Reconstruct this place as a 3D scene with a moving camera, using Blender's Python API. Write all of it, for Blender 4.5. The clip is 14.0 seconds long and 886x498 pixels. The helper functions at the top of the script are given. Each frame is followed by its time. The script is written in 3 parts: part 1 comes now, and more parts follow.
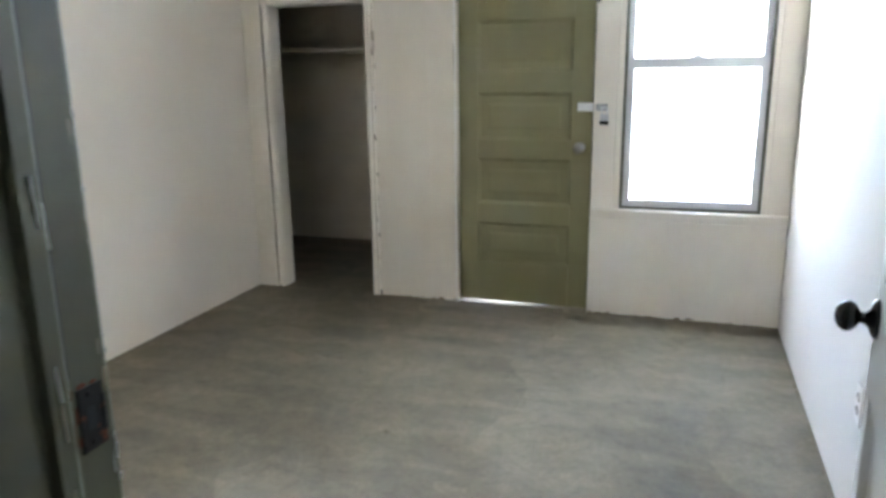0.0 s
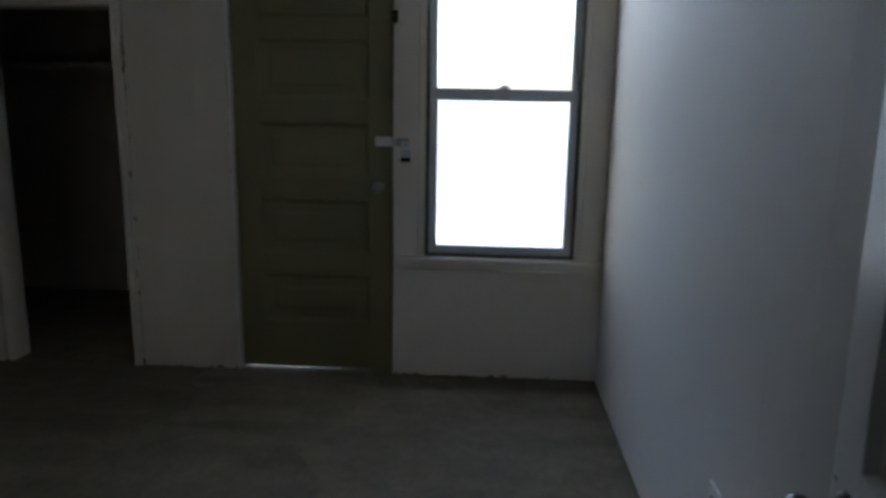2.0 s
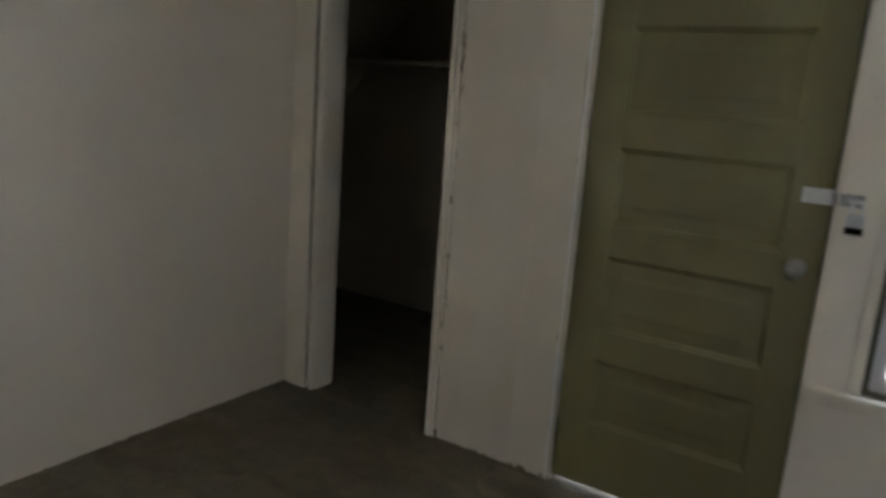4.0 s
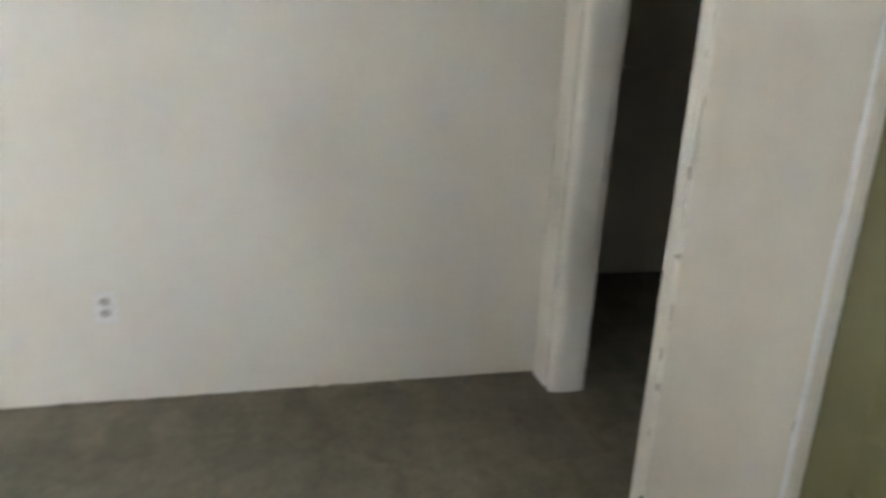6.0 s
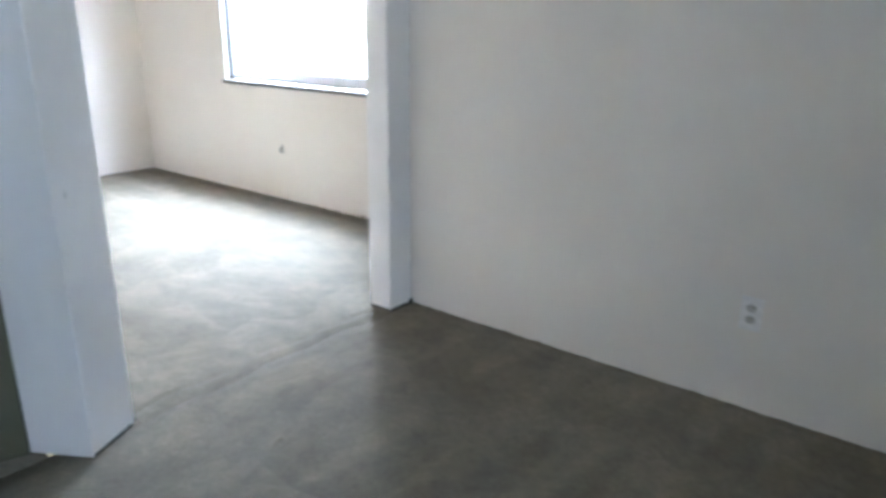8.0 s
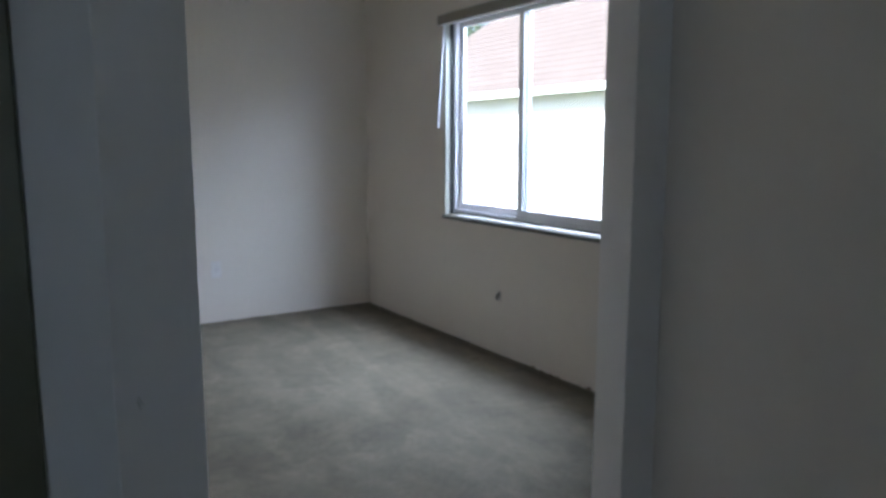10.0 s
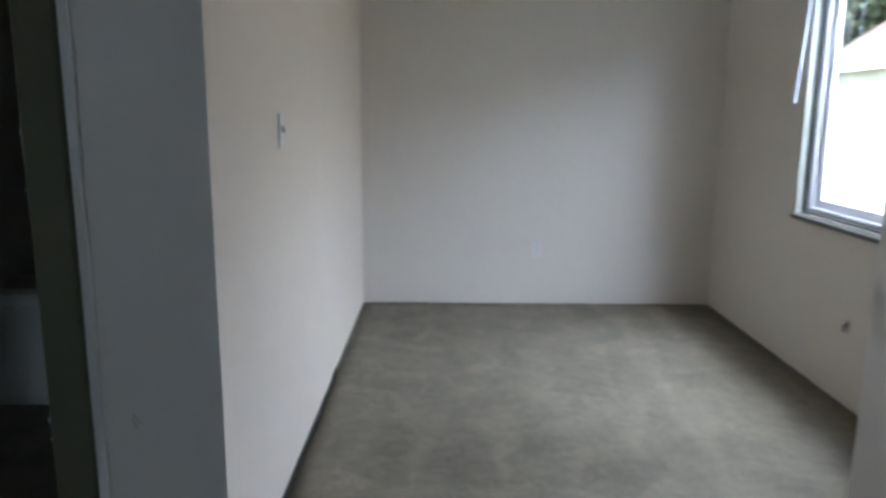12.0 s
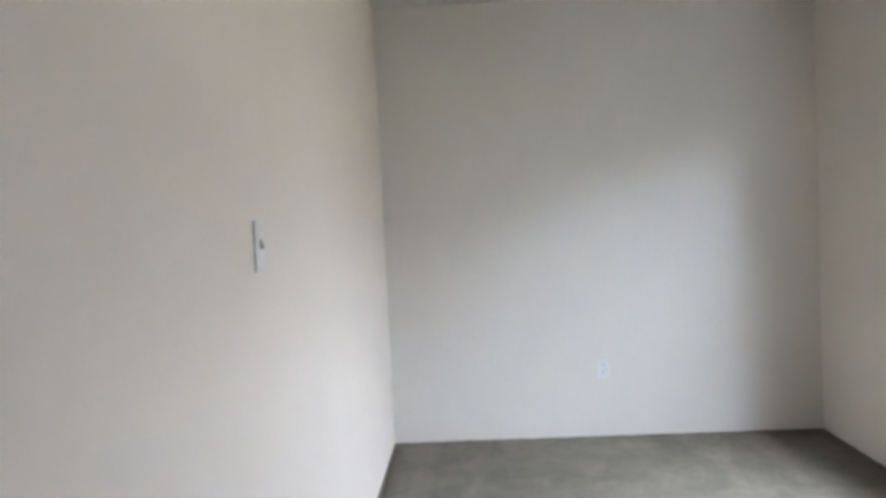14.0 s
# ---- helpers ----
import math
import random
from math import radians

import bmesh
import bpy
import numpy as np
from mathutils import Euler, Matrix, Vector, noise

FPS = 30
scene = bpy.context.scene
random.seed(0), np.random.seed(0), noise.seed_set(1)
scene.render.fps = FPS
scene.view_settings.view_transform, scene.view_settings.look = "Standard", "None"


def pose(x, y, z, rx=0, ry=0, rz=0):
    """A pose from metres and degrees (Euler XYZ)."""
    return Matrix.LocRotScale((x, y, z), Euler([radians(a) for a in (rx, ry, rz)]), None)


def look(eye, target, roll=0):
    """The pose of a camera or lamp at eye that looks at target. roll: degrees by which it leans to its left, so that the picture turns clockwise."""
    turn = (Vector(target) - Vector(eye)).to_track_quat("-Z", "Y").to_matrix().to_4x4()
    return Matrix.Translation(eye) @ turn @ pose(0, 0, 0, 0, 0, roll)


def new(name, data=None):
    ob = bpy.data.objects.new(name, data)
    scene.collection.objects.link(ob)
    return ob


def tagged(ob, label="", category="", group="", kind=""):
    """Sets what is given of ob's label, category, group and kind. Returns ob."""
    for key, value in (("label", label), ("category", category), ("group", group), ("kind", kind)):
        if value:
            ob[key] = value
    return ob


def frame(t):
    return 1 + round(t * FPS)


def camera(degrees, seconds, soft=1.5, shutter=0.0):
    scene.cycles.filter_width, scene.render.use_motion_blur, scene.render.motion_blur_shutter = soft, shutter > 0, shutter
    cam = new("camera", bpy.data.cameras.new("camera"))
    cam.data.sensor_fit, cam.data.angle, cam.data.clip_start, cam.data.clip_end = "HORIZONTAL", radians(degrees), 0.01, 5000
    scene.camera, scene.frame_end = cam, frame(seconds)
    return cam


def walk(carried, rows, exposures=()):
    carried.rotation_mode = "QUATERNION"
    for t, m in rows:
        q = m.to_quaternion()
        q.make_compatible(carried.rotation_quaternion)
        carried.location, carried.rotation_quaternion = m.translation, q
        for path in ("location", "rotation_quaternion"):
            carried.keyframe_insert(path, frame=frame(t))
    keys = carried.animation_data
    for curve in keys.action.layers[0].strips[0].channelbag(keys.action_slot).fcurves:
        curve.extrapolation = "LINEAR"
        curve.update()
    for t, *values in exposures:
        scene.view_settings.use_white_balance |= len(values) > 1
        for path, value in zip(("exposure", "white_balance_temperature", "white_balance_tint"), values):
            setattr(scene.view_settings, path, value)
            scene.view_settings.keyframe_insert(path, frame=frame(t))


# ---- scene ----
cam = camera(62.8, 14.0, soft=3.2, shutter=0.5)
PATH = [
    (0, (2.547, -0.945, 1.317), (1.934, 0.899, 0.845), -0.8),
    (0.5, (2.474, -0.725, 1.28), (2.009, 1.146, 0.746), -0.5),
    (1, (2.437, -0.551, 1.243), (2.282, 1.367, 0.7), 1.2),
    (1.5, (2.43, -0.445, 1.236), (2.383, 1.51, 0.815), 0.2),
    (2, (2.497, -0.368, 1.326), (2.395, 1.588, 0.922), 1.0),
    (2.5, (2.397, -0.233, 1.351), (2.074, 1.693, 0.923), 0.8),
    (3, (2.303, 0.048, 1.369), (1.644, 1.888, 0.946), 0.1),
    (3.2, (2.296, 0.149, 1.37), (1.571, 1.961, 0.936), 0.6),
    (5.3, (2.286, 1.691, 1.234), (0.656, 2.772, 0.818), 4.7),
    (5.5, (2.279, 1.77, 1.248), (0.598, 2.748, 0.78), 2.8),
    (6, (2.377, 1.947, 1.269), (0.532, 2.445, 0.679), 3.0),
    (6.5, (2.487, 2.029, 1.158), (0.578, 2.021, 0.559), 3.2),
    (7, (2.326, 2.16, 1.201), (0.557, 1.516, 0.526), -0.2),
    (7.5, (2.289, 2.114, 1.202), (0.675, 1.124, 0.558), -0.0),
    (8, (2.335, 2.042, 1.263), (0.846, 0.858, 0.646), 0.5),
    (8.5, (2.285, 1.903, 1.279), (0.905, 0.558, 0.742), 0.6),
    (8.7, (2.248, 1.806, 1.256), (0.863, 0.426, 0.834), 1.0),
    (10.8, (1.36, 1.397, 1.269), (0.646, -0.445, 0.955), -0.8),
    (11, (1.3, 1.412, 1.247), (0.691, -0.466, 0.927), -0.8),
    (11.5, (1.151, 1.324, 1.323), (0.733, -0.597, 0.954), -1.3),
    (12, (0.956, 1.22, 1.315), (0.956, -0.744, 0.938), 0.4),
    (12.5, (0.895, 1.06, 1.306), (1.006, -0.901, 0.93), 0.3),
    (13, (0.959, 0.792, 1.305), (1.047, -1.188, 1.04), -0.1),
    (13.5, (0.99, 0.61, 1.307), (1.119, -1.372, 1.072), 0.6),
    (14, (1.02, 0.386, 1.303), (1.099, -1.609, 1.198), -2.7),
]
EXPOSURES = [                      # seconds, stops, kelvin, tint
    (0.0, 6.0, 6200, 9), (0.5, 5.55, 6100, 9), (1.0, 4.85, 6050, 9), (1.5, 4.22, 5850, 9), (2.0, 2.95, 5800, 9), (2.5, 2.0, 5950, 9), (3.0, 2.68, 6600, 10), (3.2, 2.95, 6700, 10),
    (5.3, 6.3, 6500, 10), (5.5, 6.3, 6450, 10), (6.0, 6.1, 6200, 8), (6.5, 6.0, 6050, 8), (7.0, 5.85, 5850, 8), (7.5, 5.4, 5700, 8), (8.0, 5.05, 5600, 9), (8.7, 4.35, 5550, 9),
    (10.8, 2.1, 5700, 8), (11.5, 2.66, 5750, 8), (12.0, 2.93, 5850, 8), (13.0, 3.44, 5950, 9), (14.0, 3.6, 6000, 9),
]
walk(cam, [(t, look(eye, target, roll)) for t, eye, target, roll in PATH], EXPOSURES)

# ---- light: a bright morning sky, the sun from the side away from the two windows ----
SUN_ELEVATION, SUN_AZIMUTH = 46, 3          # degrees; azimuth counted from +x towards +y
world = bpy.data.worlds.new("sky")
scene.world = world
world.use_nodes = True
wn, wl = world.node_tree.nodes, world.node_tree.links
sky = wn.new("ShaderNodeTexSky")
sky.sky_type = "NISHITA"
sky.sun_disc = False
sky.sun_elevation = radians(SUN_ELEVATION)
sky.sun_rotation = radians(90 - SUN_AZIMUTH)
sky.air_density, sky.dust_density, sky.ozone_density = 1.0, 2.5, 1.0
wl.new(sky.outputs[0], wn["Background"].inputs[0])
wn["Background"].inputs[1].default_value = 0.13
sun_data = bpy.data.lights.new("sun", "SUN")
sun_data.energy, sun_data.angle, sun_data.color = 3.8, radians(0.6), (1.0, 0.95, 0.87)
sun = new("sun", sun_data)
sun.matrix_world = look((math.cos(radians(SUN_AZIMUTH)) * 20, math.sin(radians(SUN_AZIMUTH)) * 20,
                         20 * math.tan(radians(SUN_ELEVATION))), (0, 0, 0))


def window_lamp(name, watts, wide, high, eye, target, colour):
    """An area lamp added outside a window to stand in for the sky's light."""
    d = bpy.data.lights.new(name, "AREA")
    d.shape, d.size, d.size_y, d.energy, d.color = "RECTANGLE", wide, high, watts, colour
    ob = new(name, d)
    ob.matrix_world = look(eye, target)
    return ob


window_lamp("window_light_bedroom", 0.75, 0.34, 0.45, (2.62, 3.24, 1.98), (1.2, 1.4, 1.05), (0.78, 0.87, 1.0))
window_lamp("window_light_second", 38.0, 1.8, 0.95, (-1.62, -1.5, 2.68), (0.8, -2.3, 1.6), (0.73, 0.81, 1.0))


# ---- materials ----
def material(name, rough=0.6, metal=0.0):
    m = bpy.data.materials.new(name)
    m.use_nodes = True
    b = m.node_tree.nodes["Principled BSDF"]
    b.inputs["Roughness"].default_value = rough
    b.inputs["Metallic"].default_value = metal
    return m, m.node_tree.nodes, m.node_tree.links, b


def coords(n):
    return n.new("ShaderNodeTexCoord").outputs["Object"]


def stretched(n, l, src, sx, sy, sz):
    mp = n.new("ShaderNodeMapping")
    mp.inputs["Scale"].default_value = (sx, sy, sz)
    l.new(src, mp.inputs["Vector"])
    return mp.outputs[0]


def noise_tex(n, l, src, scale, detail=4.0, rough=0.55, distort=0.0):
    t = n.new("ShaderNodeTexNoise")
    t.inputs["Scale"].default_value = scale
    t.inputs["Detail"].default_value = detail
    t.inputs["Roughness"].default_value = rough
    t.inputs["Distortion"].default_value = distort
    l.new(src, t.inputs["Vector"])
    return t.outputs["Fac"]


def ramp(n, l, src, stops):
    r = n.new("ShaderNodeValToRGB")
    while len(r.color_ramp.elements) < len(stops):
        r.color_ramp.elements.new(0.5)
    for e, (p, c) in zip(r.color_ramp.elements, stops):
        e.position, e.color = p, (*c, 1)
    l.new(src, r.inputs[0])
    return r.outputs[0]


def mixed(n, l, fac, a, b, mode="MIX"):
    m = n.new("ShaderNodeMix")
    m.data_type, m.blend_type = "RGBA", mode
    for sock, v in ((m.inputs[0], fac), (m.inputs[6], a), (m.inputs[7], b)):
        if isinstance(v, (int, float)):
            sock.default_value = v
        elif isinstance(v, tuple):
            sock.default_value = (*v, 1)
        else:
            l.new(v, sock)
    return m.outputs[2]


def bumped(n, l, b, height, strength, distance):
    u = n.new("ShaderNodeBump")
    u.inputs["Strength"].default_value = strength
    u.inputs["Distance"].default_value = distance
    l.new(height, u.inputs["Height"])
    l.new(u.outputs[0], b.inputs["Normal"])


def paint(name, colour, dirt, rough=0.5, grain=260, relief=0.12, blotch=1.6, streak=None):
    """House paint: slow blotches of grime, a finer mottle, roller or brush relief."""
    m, n, l, b = material(name, rough)
    c = coords(n)
    slow = noise_tex(n, l, stretched(n, l, c, 1, 1, 0.6), blotch, 5, 0.6, 0.4)
    fine = noise_tex(n, l, c, 22, 3)
    col = mixed(n, l, ramp(n, l, slow, [(0.42, (0, 0, 0)), (0.78, (1, 1, 1))]), colour, dirt)
    tint = ramp(n, l, fine, [(0.3, (0.982, 0.98, 0.978)), (0.7, (1, 1, 1))])
    l.new(mixed(n, l, 1.0, col, tint, "MULTIPLY"), b.inputs["Base Color"])
    src = c if streak is None else stretched(n, l, c, *streak)
    bumped(n, l, b, noise_tex(n, l, src, grain, 3), relief, 0.002)
    l.new(ramp(n, l, fine, [(0.2, (rough - 0.05,) * 3), (0.8, (rough + 0.07,) * 3)]), b.inputs["Roughness"])
    return m


WALL = paint("wall paint", (0.725, 0.665, 0.58), (0.685, 0.62, 0.53), 0.55, 240, 0.05, 0.9)
EAST = paint("panelled wall paint", (0.66, 0.635, 0.59), (0.625, 0.595, 0.545), 0.62, 90, 0.1, 1.0, (1, 9, 0.5))
EAST.node_tree.nodes["Principled BSDF"].inputs["Specular IOR Level"].default_value = 0.28
BOARD = paint("painted boards", (0.755, 0.70, 0.615), (0.67, 0.61, 0.515), 0.45, 70, 0.2, 2.2, (6, 6, 0.5))
TRIM = paint("trim paint", (0.77, 0.72, 0.635), (0.68, 0.62, 0.52), 0.4, 80, 0.2, 4.0, (6, 6, 0.5))
CLOSET = paint("closet paint", (0.70, 0.63, 0.52), (0.60, 0.53, 0.43), 0.7)
PIER = paint("pier paint", (0.78, 0.75, 0.71), (0.72, 0.69, 0.64), 0.45, 120, 0.1, 1.5)
CEILING = paint("ceiling paint", (0.74, 0.71, 0.66), (0.69, 0.66, 0.60), 0.8)
GREEN = paint("olive door paint", (0.205, 0.187, 0.090), (0.175, 0.158, 0.073), 0.42, 60, 0.22, 3.0, (7, 7, 0.5))
SAGE = paint("grey green trim paint", (0.108, 0.103, 0.060), (0.082, 0.078, 0.044), 0.45, 70, 0.25, 5.0, (7, 7, 0.5))
OLIVE = paint("window surround paint", (0.10, 0.097, 0.072), (0.07, 0.067, 0.05), 0.45, 80, 0.2, 6.0)
VINYL = paint("white vinyl", (0.86, 0.85, 0.86), (0.78, 0.77, 0.77), 0.35, 200, 0.04, 5.0)
SASH = paint("greyed sash paint", (0.60, 0.59, 0.62), (0.52, 0.51, 0.53), 0.45, 120, 0.08, 5.0)
DOORWHITE = paint("white door paint", (0.84, 0.83, 0.82), (0.76, 0.75, 0.73), 0.3, 70, 0.15, 3.0, (7, 7, 0.5))
DULL = paint("dull cream surround paint", (0.42, 0.42, 0.35), (0.34, 0.34, 0.27), 0.5, 90, 0.15, 5.0)
# wall paint with the warm bounced light mixed into its colour
WALL_BOUNCE = paint("wall paint warmed by bounce", (0.79, 0.69, 0.575), (0.755, 0.65, 0.53), 0.55, 240, 0.05, 0.9)
# the unlit hall's gloom is put into this darker wall colour
HALL_GLOOM = paint("hall paint with gloom", (0.24, 0.22, 0.18), (0.19, 0.17, 0.14), 0.7)


def plain(name, colour, rough=0.5, metal=0.0, wear=0.0, wear_colour=(0.2, 0.1, 0.05)):
    m, n, l, b = material(name, rough, metal)
    c = coords(n)
    f = noise_tex(n, l, c, 60, 4)
    col = mixed(n, l, ramp(n, l, f, [(0.35, (0, 0, 0)), (0.75, (1, 1, 1))]), colour, tuple(v * 0.8 for v in colour))
    if wear:
        g = ramp(n, l, noise_tex(n, l, c, 35, 5, 0.7), [(0.62 - wear, (0, 0, 0)), (0.68 - wear, (1, 1, 1))])
        col = mixed(n, l, g, col, wear_colour)
    l.new(col, b.inputs["Base Color"])
    bumped(n, l, b, f, 0.08, 0.001)
    return m


PLATE = plain("white plastic plate", (0.775, 0.74, 0.695), 0.35)
SOCKET = plain("grey plastic socket", (0.46, 0.42, 0.37), 0.45)
SLOT = plain("dark slot", (0.02, 0.02, 0.02), 0.6)
STEEL = plain("galvanised steel", (0.74, 0.75, 0.76), 0.38, 0.45)
HASPGREY = plain("dull zinc strap", (0.40, 0.41, 0.42), 0.42, 0.6, 0.03, (0.12, 0.11, 0.10))
LOCKBODY = plain("laminated padlock steel", (0.58, 0.58, 0.60), 0.34, 0.7)
BRASSWORN = plain("worn metal knob", (0.30, 0.29, 0.27), 0.28, 0.85)
BLACK = plain("black enamel", (0.012, 0.011, 0.011), 0.12, 0.2)
IRON = plain("dark iron strike", (0.035, 0.032, 0.03), 0.35, 0.7, 0.03, (0.16, 0.055, 0.028))
RUST = plain("rust", (0.17, 0.055, 0.028), 0.85)
BARE = plain("bare chipped wood", (0.20, 0.14, 0.085), 0.8)
CHALK = plain("chipped undercoat", (0.62, 0.62, 0.58), 0.8)
OLDPAINT = plain("older tan paint", (0.40, 0.35, 0.27), 0.6)
CABLE = plain("black cable", (0.015, 0.015, 0.015), 0.5)
# serves the window gasket, and the shade painted into gaps and a groove
GASKET_SHADE = plain("dark gasket and gap shade", (0.05, 0.05, 0.042), 0.7)
SHADE = plain("roller blind cloth", (0.30, 0.27, 0.22), 0.8)
WAND = plain("clear plastic wand", (0.72, 0.74, 0.78), 0.2)


def carpet():
    m, n, l, b = material("worn cut pile carpet", 0.75)
    c = coords(n)

    def times(col, fac, lo, hi, a, b_):
        return mixed(n, l, 1.0, col, ramp(n, l, fac, [(lo, (a,) * 3), (hi, (b_,) * 3)]), "MULTIPLY")

    def sum_of(op, a, b_=0.0):
        m_ = n.new("ShaderNodeMath")
        m_.operation = op
        for sock, v in zip(m_.inputs, (a, b_)):
            if isinstance(v, (int, float)):
                sock.default_value = v
            else:
                l.new(v, sock)
        return m_.outputs[0]

    axes = n.new("ShaderNodeSeparateXYZ")
    l.new(c, axes.inputs[0])
    sway, drift = noise_tex(n, l, c, 1.7, 3), noise_tex(n, l, c, 2.6, 2, 0.4, 0.5)

    def teeth(u, v, wide, long):                         # long triangular strokes side by side
        p = sum_of("ADD", sum_of("DIVIDE", u, wide), sum_of("MULTIPLY", sway, 1.0))
        q = sum_of("ADD", sum_of("DIVIDE", v, long), sum_of("MULTIPLY", drift, 0.8))
        zig = sum_of("ABSOLUTE", sum_of("SUBTRACT", sum_of("MULTIPLY", sum_of("FRACT", p), 2.0), 1.0))
        d = sum_of("ADD", sum_of("SUBTRACT", zig, sum_of("FRACT", q)), 0.5)
        return ramp(n, l, d, [(0.36, (0, 0, 0)), (0.64, (1, 1, 1))])

    patch = noise_tex(n, l, c, 1.1, 3, 0.5, 0.3)
    blot = noise_tex(n, l, c, 5.0, 4, 0.62)
    mid = noise_tex(n, l, c, 19.0, 4, 0.6)
    tuft = noise_tex(n, l, c, 300, 2)
    grit = noise_tex(n, l, c, 60, 4, 0.65)
    second = ramp(n, l, sum_of("ADD", axes.outputs[1], 0.5), [(0.46, (1, 1, 1)), (0.48, (0, 0, 0))])   # which room
    swathe = mixed(n, l, second, teeth(axes.outputs[1], axes.outputs[0], 0.26, 0.75), teeth(axes.outputs[0], axes.outputs[1], 0.30, 0.85))
    shown = ramp(n, l, noise_tex(n, l, c, 1.9, 2), [(0.38, (0.2,) * 3), (0.60, (1, 1, 1))])
    swathe = mixed(n, l, shown, (0.5, 0.5, 0.5), swathe)
    col = ramp(n, l, patch, [(0.32, (0.168, 0.143, 0.098)), (0.68, (0.222, 0.191, 0.133))])
    col = times(col, swathe, 0.0, 1.0, 0.89, 1.10)
    col = times(col, blot, 0.36, 0.62, 0.86, 1.07)
    col = times(col, mid, 0.34, 0.64, 0.89, 1.06)
    col = times(col, tuft, 0.3, 0.7, 0.80, 1.14)
    col = times(col, grit, 0.32, 0.64, 0.87, 1.06)
    spots = ramp(n, l, noise_tex(n, l, c, 7.5, 2, 0.4), [(0.74, (1, 1, 1)), (0.78, (0.68, 0.64, 0.58))])
    l.new(mixed(n, l, 1.0, col, spots, "MULTIPLY"), b.inputs["Base Color"])
    b.inputs["Specular IOR Level"].default_value = 0.12
    b.inputs["Sheen Weight"].default_value = 0.06
    s = n.new("ShaderNodeMath")
    s.operation = "ADD"
    l.new(tuft, s.inputs[0])
    l.new(grit, s.inputs[1])
    bumped(n, l, b, s.outputs[0], 0.6, 0.006)
    return m


CARPET = carpet()


def glass(name, rough):
    m, n, l, b = material(name, rough)
    b.inputs["Base Color"].default_value = (0.96, 0.98, 0.98, 1)
    b.inputs["Transmission Weight"].default_value = 1.0
    b.inputs["IOR"].default_value = 1.45
    return m


GLASS = glass("clear glass", 0.0)
HAZED = glass("hazed glass", 0.22)
hn, hl = HAZED.node_tree.nodes, HAZED.node_tree.links
smear = noise_tex(hn, hl, stretched(hn, hl, coords(hn), 1, 1, 0.5), 3.0, 4, 0.6, 0.6)
hl.new(ramp(hn, hl, smear, [(0.3, (0.30,) * 3), (0.7, (0.40,) * 3)]), hn["Principled BSDF"].inputs["Roughness"])


def shingle():
    m, n, l, b = material("asphalt shingle", 0.9)
    oi = n.new("ShaderNodeNewGeometry").outputs["Random Per Island"]
    col = ramp(n, l, oi, [(0, (0.088, 0.068, 0.060)), (0.5, (0.099, 0.077, 0.068)), (1, (0.112, 0.088, 0.078))])
    g = noise_tex(n, l, coords(n), 55, 4)
    l.new(mixed(n, l, 1.0, col, ramp(n, l, g, [(0.3, (0.8, 0.8, 0.8)), (0.7, (1.1, 1.1, 1.1))]), "MULTIPLY"), b.inputs["Base Color"])
    bumped(n, l, b, g, 0.3, 0.004)
    return m


SHINGLE = shingle()
SIDING = paint("white stucco", (0.44, 0.44, 0.44), (0.40, 0.40, 0.40), 0.8, 90, 0.3)
RENDERED = paint("grey render", (0.62, 0.62, 0.63), (0.54, 0.54, 0.55), 0.9, 60, 0.3)
FASCIA = paint("white fascia paint", (0.78, 0.78, 0.77), (0.7, 0.7, 0.69), 0.5)


def varied(name, a, b_, rough, scale):
    m, n, l, b = material(name, rough)
    f = noise_tex(n, l, coords(n), scale, 5, 0.6)
    l.new(ramp(n, l, f, [(0.35, a), (0.65, b_)]), b.inputs["Base Color"])
    bumped(n, l, b, f, 0.4, 0.02)
    return m


GRASS = varied("dry lawn", (0.06, 0.085, 0.03), (0.13, 0.13, 0.06), 0.95, 3)
BARK = varied("bark", (0.06, 0.045, 0.03), (0.12, 0.09, 0.06), 0.9, 12)
LEAF = varied("leaves", (0.035, 0.06, 0.022), (0.085, 0.12, 0.045), 0.6, 1.5)
CONCRETE = varied("porch concrete", (0.17, 0.165, 0.16), (0.23, 0.225, 0.215), 0.85, 14)


# ---- building helpers ----
def add_box(bm, x0, y0, z0, x1, y1, z1, bevel=0.0, m=None):
    r = bmesh.ops.create_cube(bm, size=1.0)
    vs = r["verts"]
    bmesh.ops.scale(bm, vec=(x1 - x0, y1 - y0, z1 - z0), verts=vs)
    bmesh.ops.translate(bm, vec=((x0 + x1) / 2, (y0 + y1) / 2, (z0 + z1) / 2), verts=vs)
    if bevel:
        es = list({e for v in vs for e in v.link_edges})
        res = bmesh.ops.bevel(bm, geom=es, offset=bevel, segments=2, profile=0.6, affect="EDGES")
        vs = list({v for f in res["faces"] for v in f.verts} | {v for v in vs if v.is_valid})
    if m is not None:
        bmesh.ops.transform(bm, matrix=m, verts=vs)
    return vs


def add_lathe(bm, profile, m, steps=24):
    """Revolves (radius, height) points about z, then places the result."""
    rings = []
    for r, h in profile:
        rings.append([bm.verts.new(m @ Vector((r * math.cos(a), r * math.sin(a), h)))
                      for a in (2 * math.pi * i / steps for i in range(steps))])
    for a, b in zip(rings, rings[1:]):
        for i in range(steps):
            bm.faces.new((a[i], a[(i + 1) % steps], b[(i + 1) % steps], b[i]))
    bm.faces.new(list(reversed(rings[0])))
    bm.faces.new(rings[-1])


def add_tube(bm, pts, radius, steps=8):
    pts = [Vector(p) for p in pts]
    rings = []
    for i, p in enumerate(pts):
        d = (pts[min(i + 1, len(pts) - 1)] - pts[max(i - 1, 0)]).normalized()
        u = d.orthogonal().normalized()
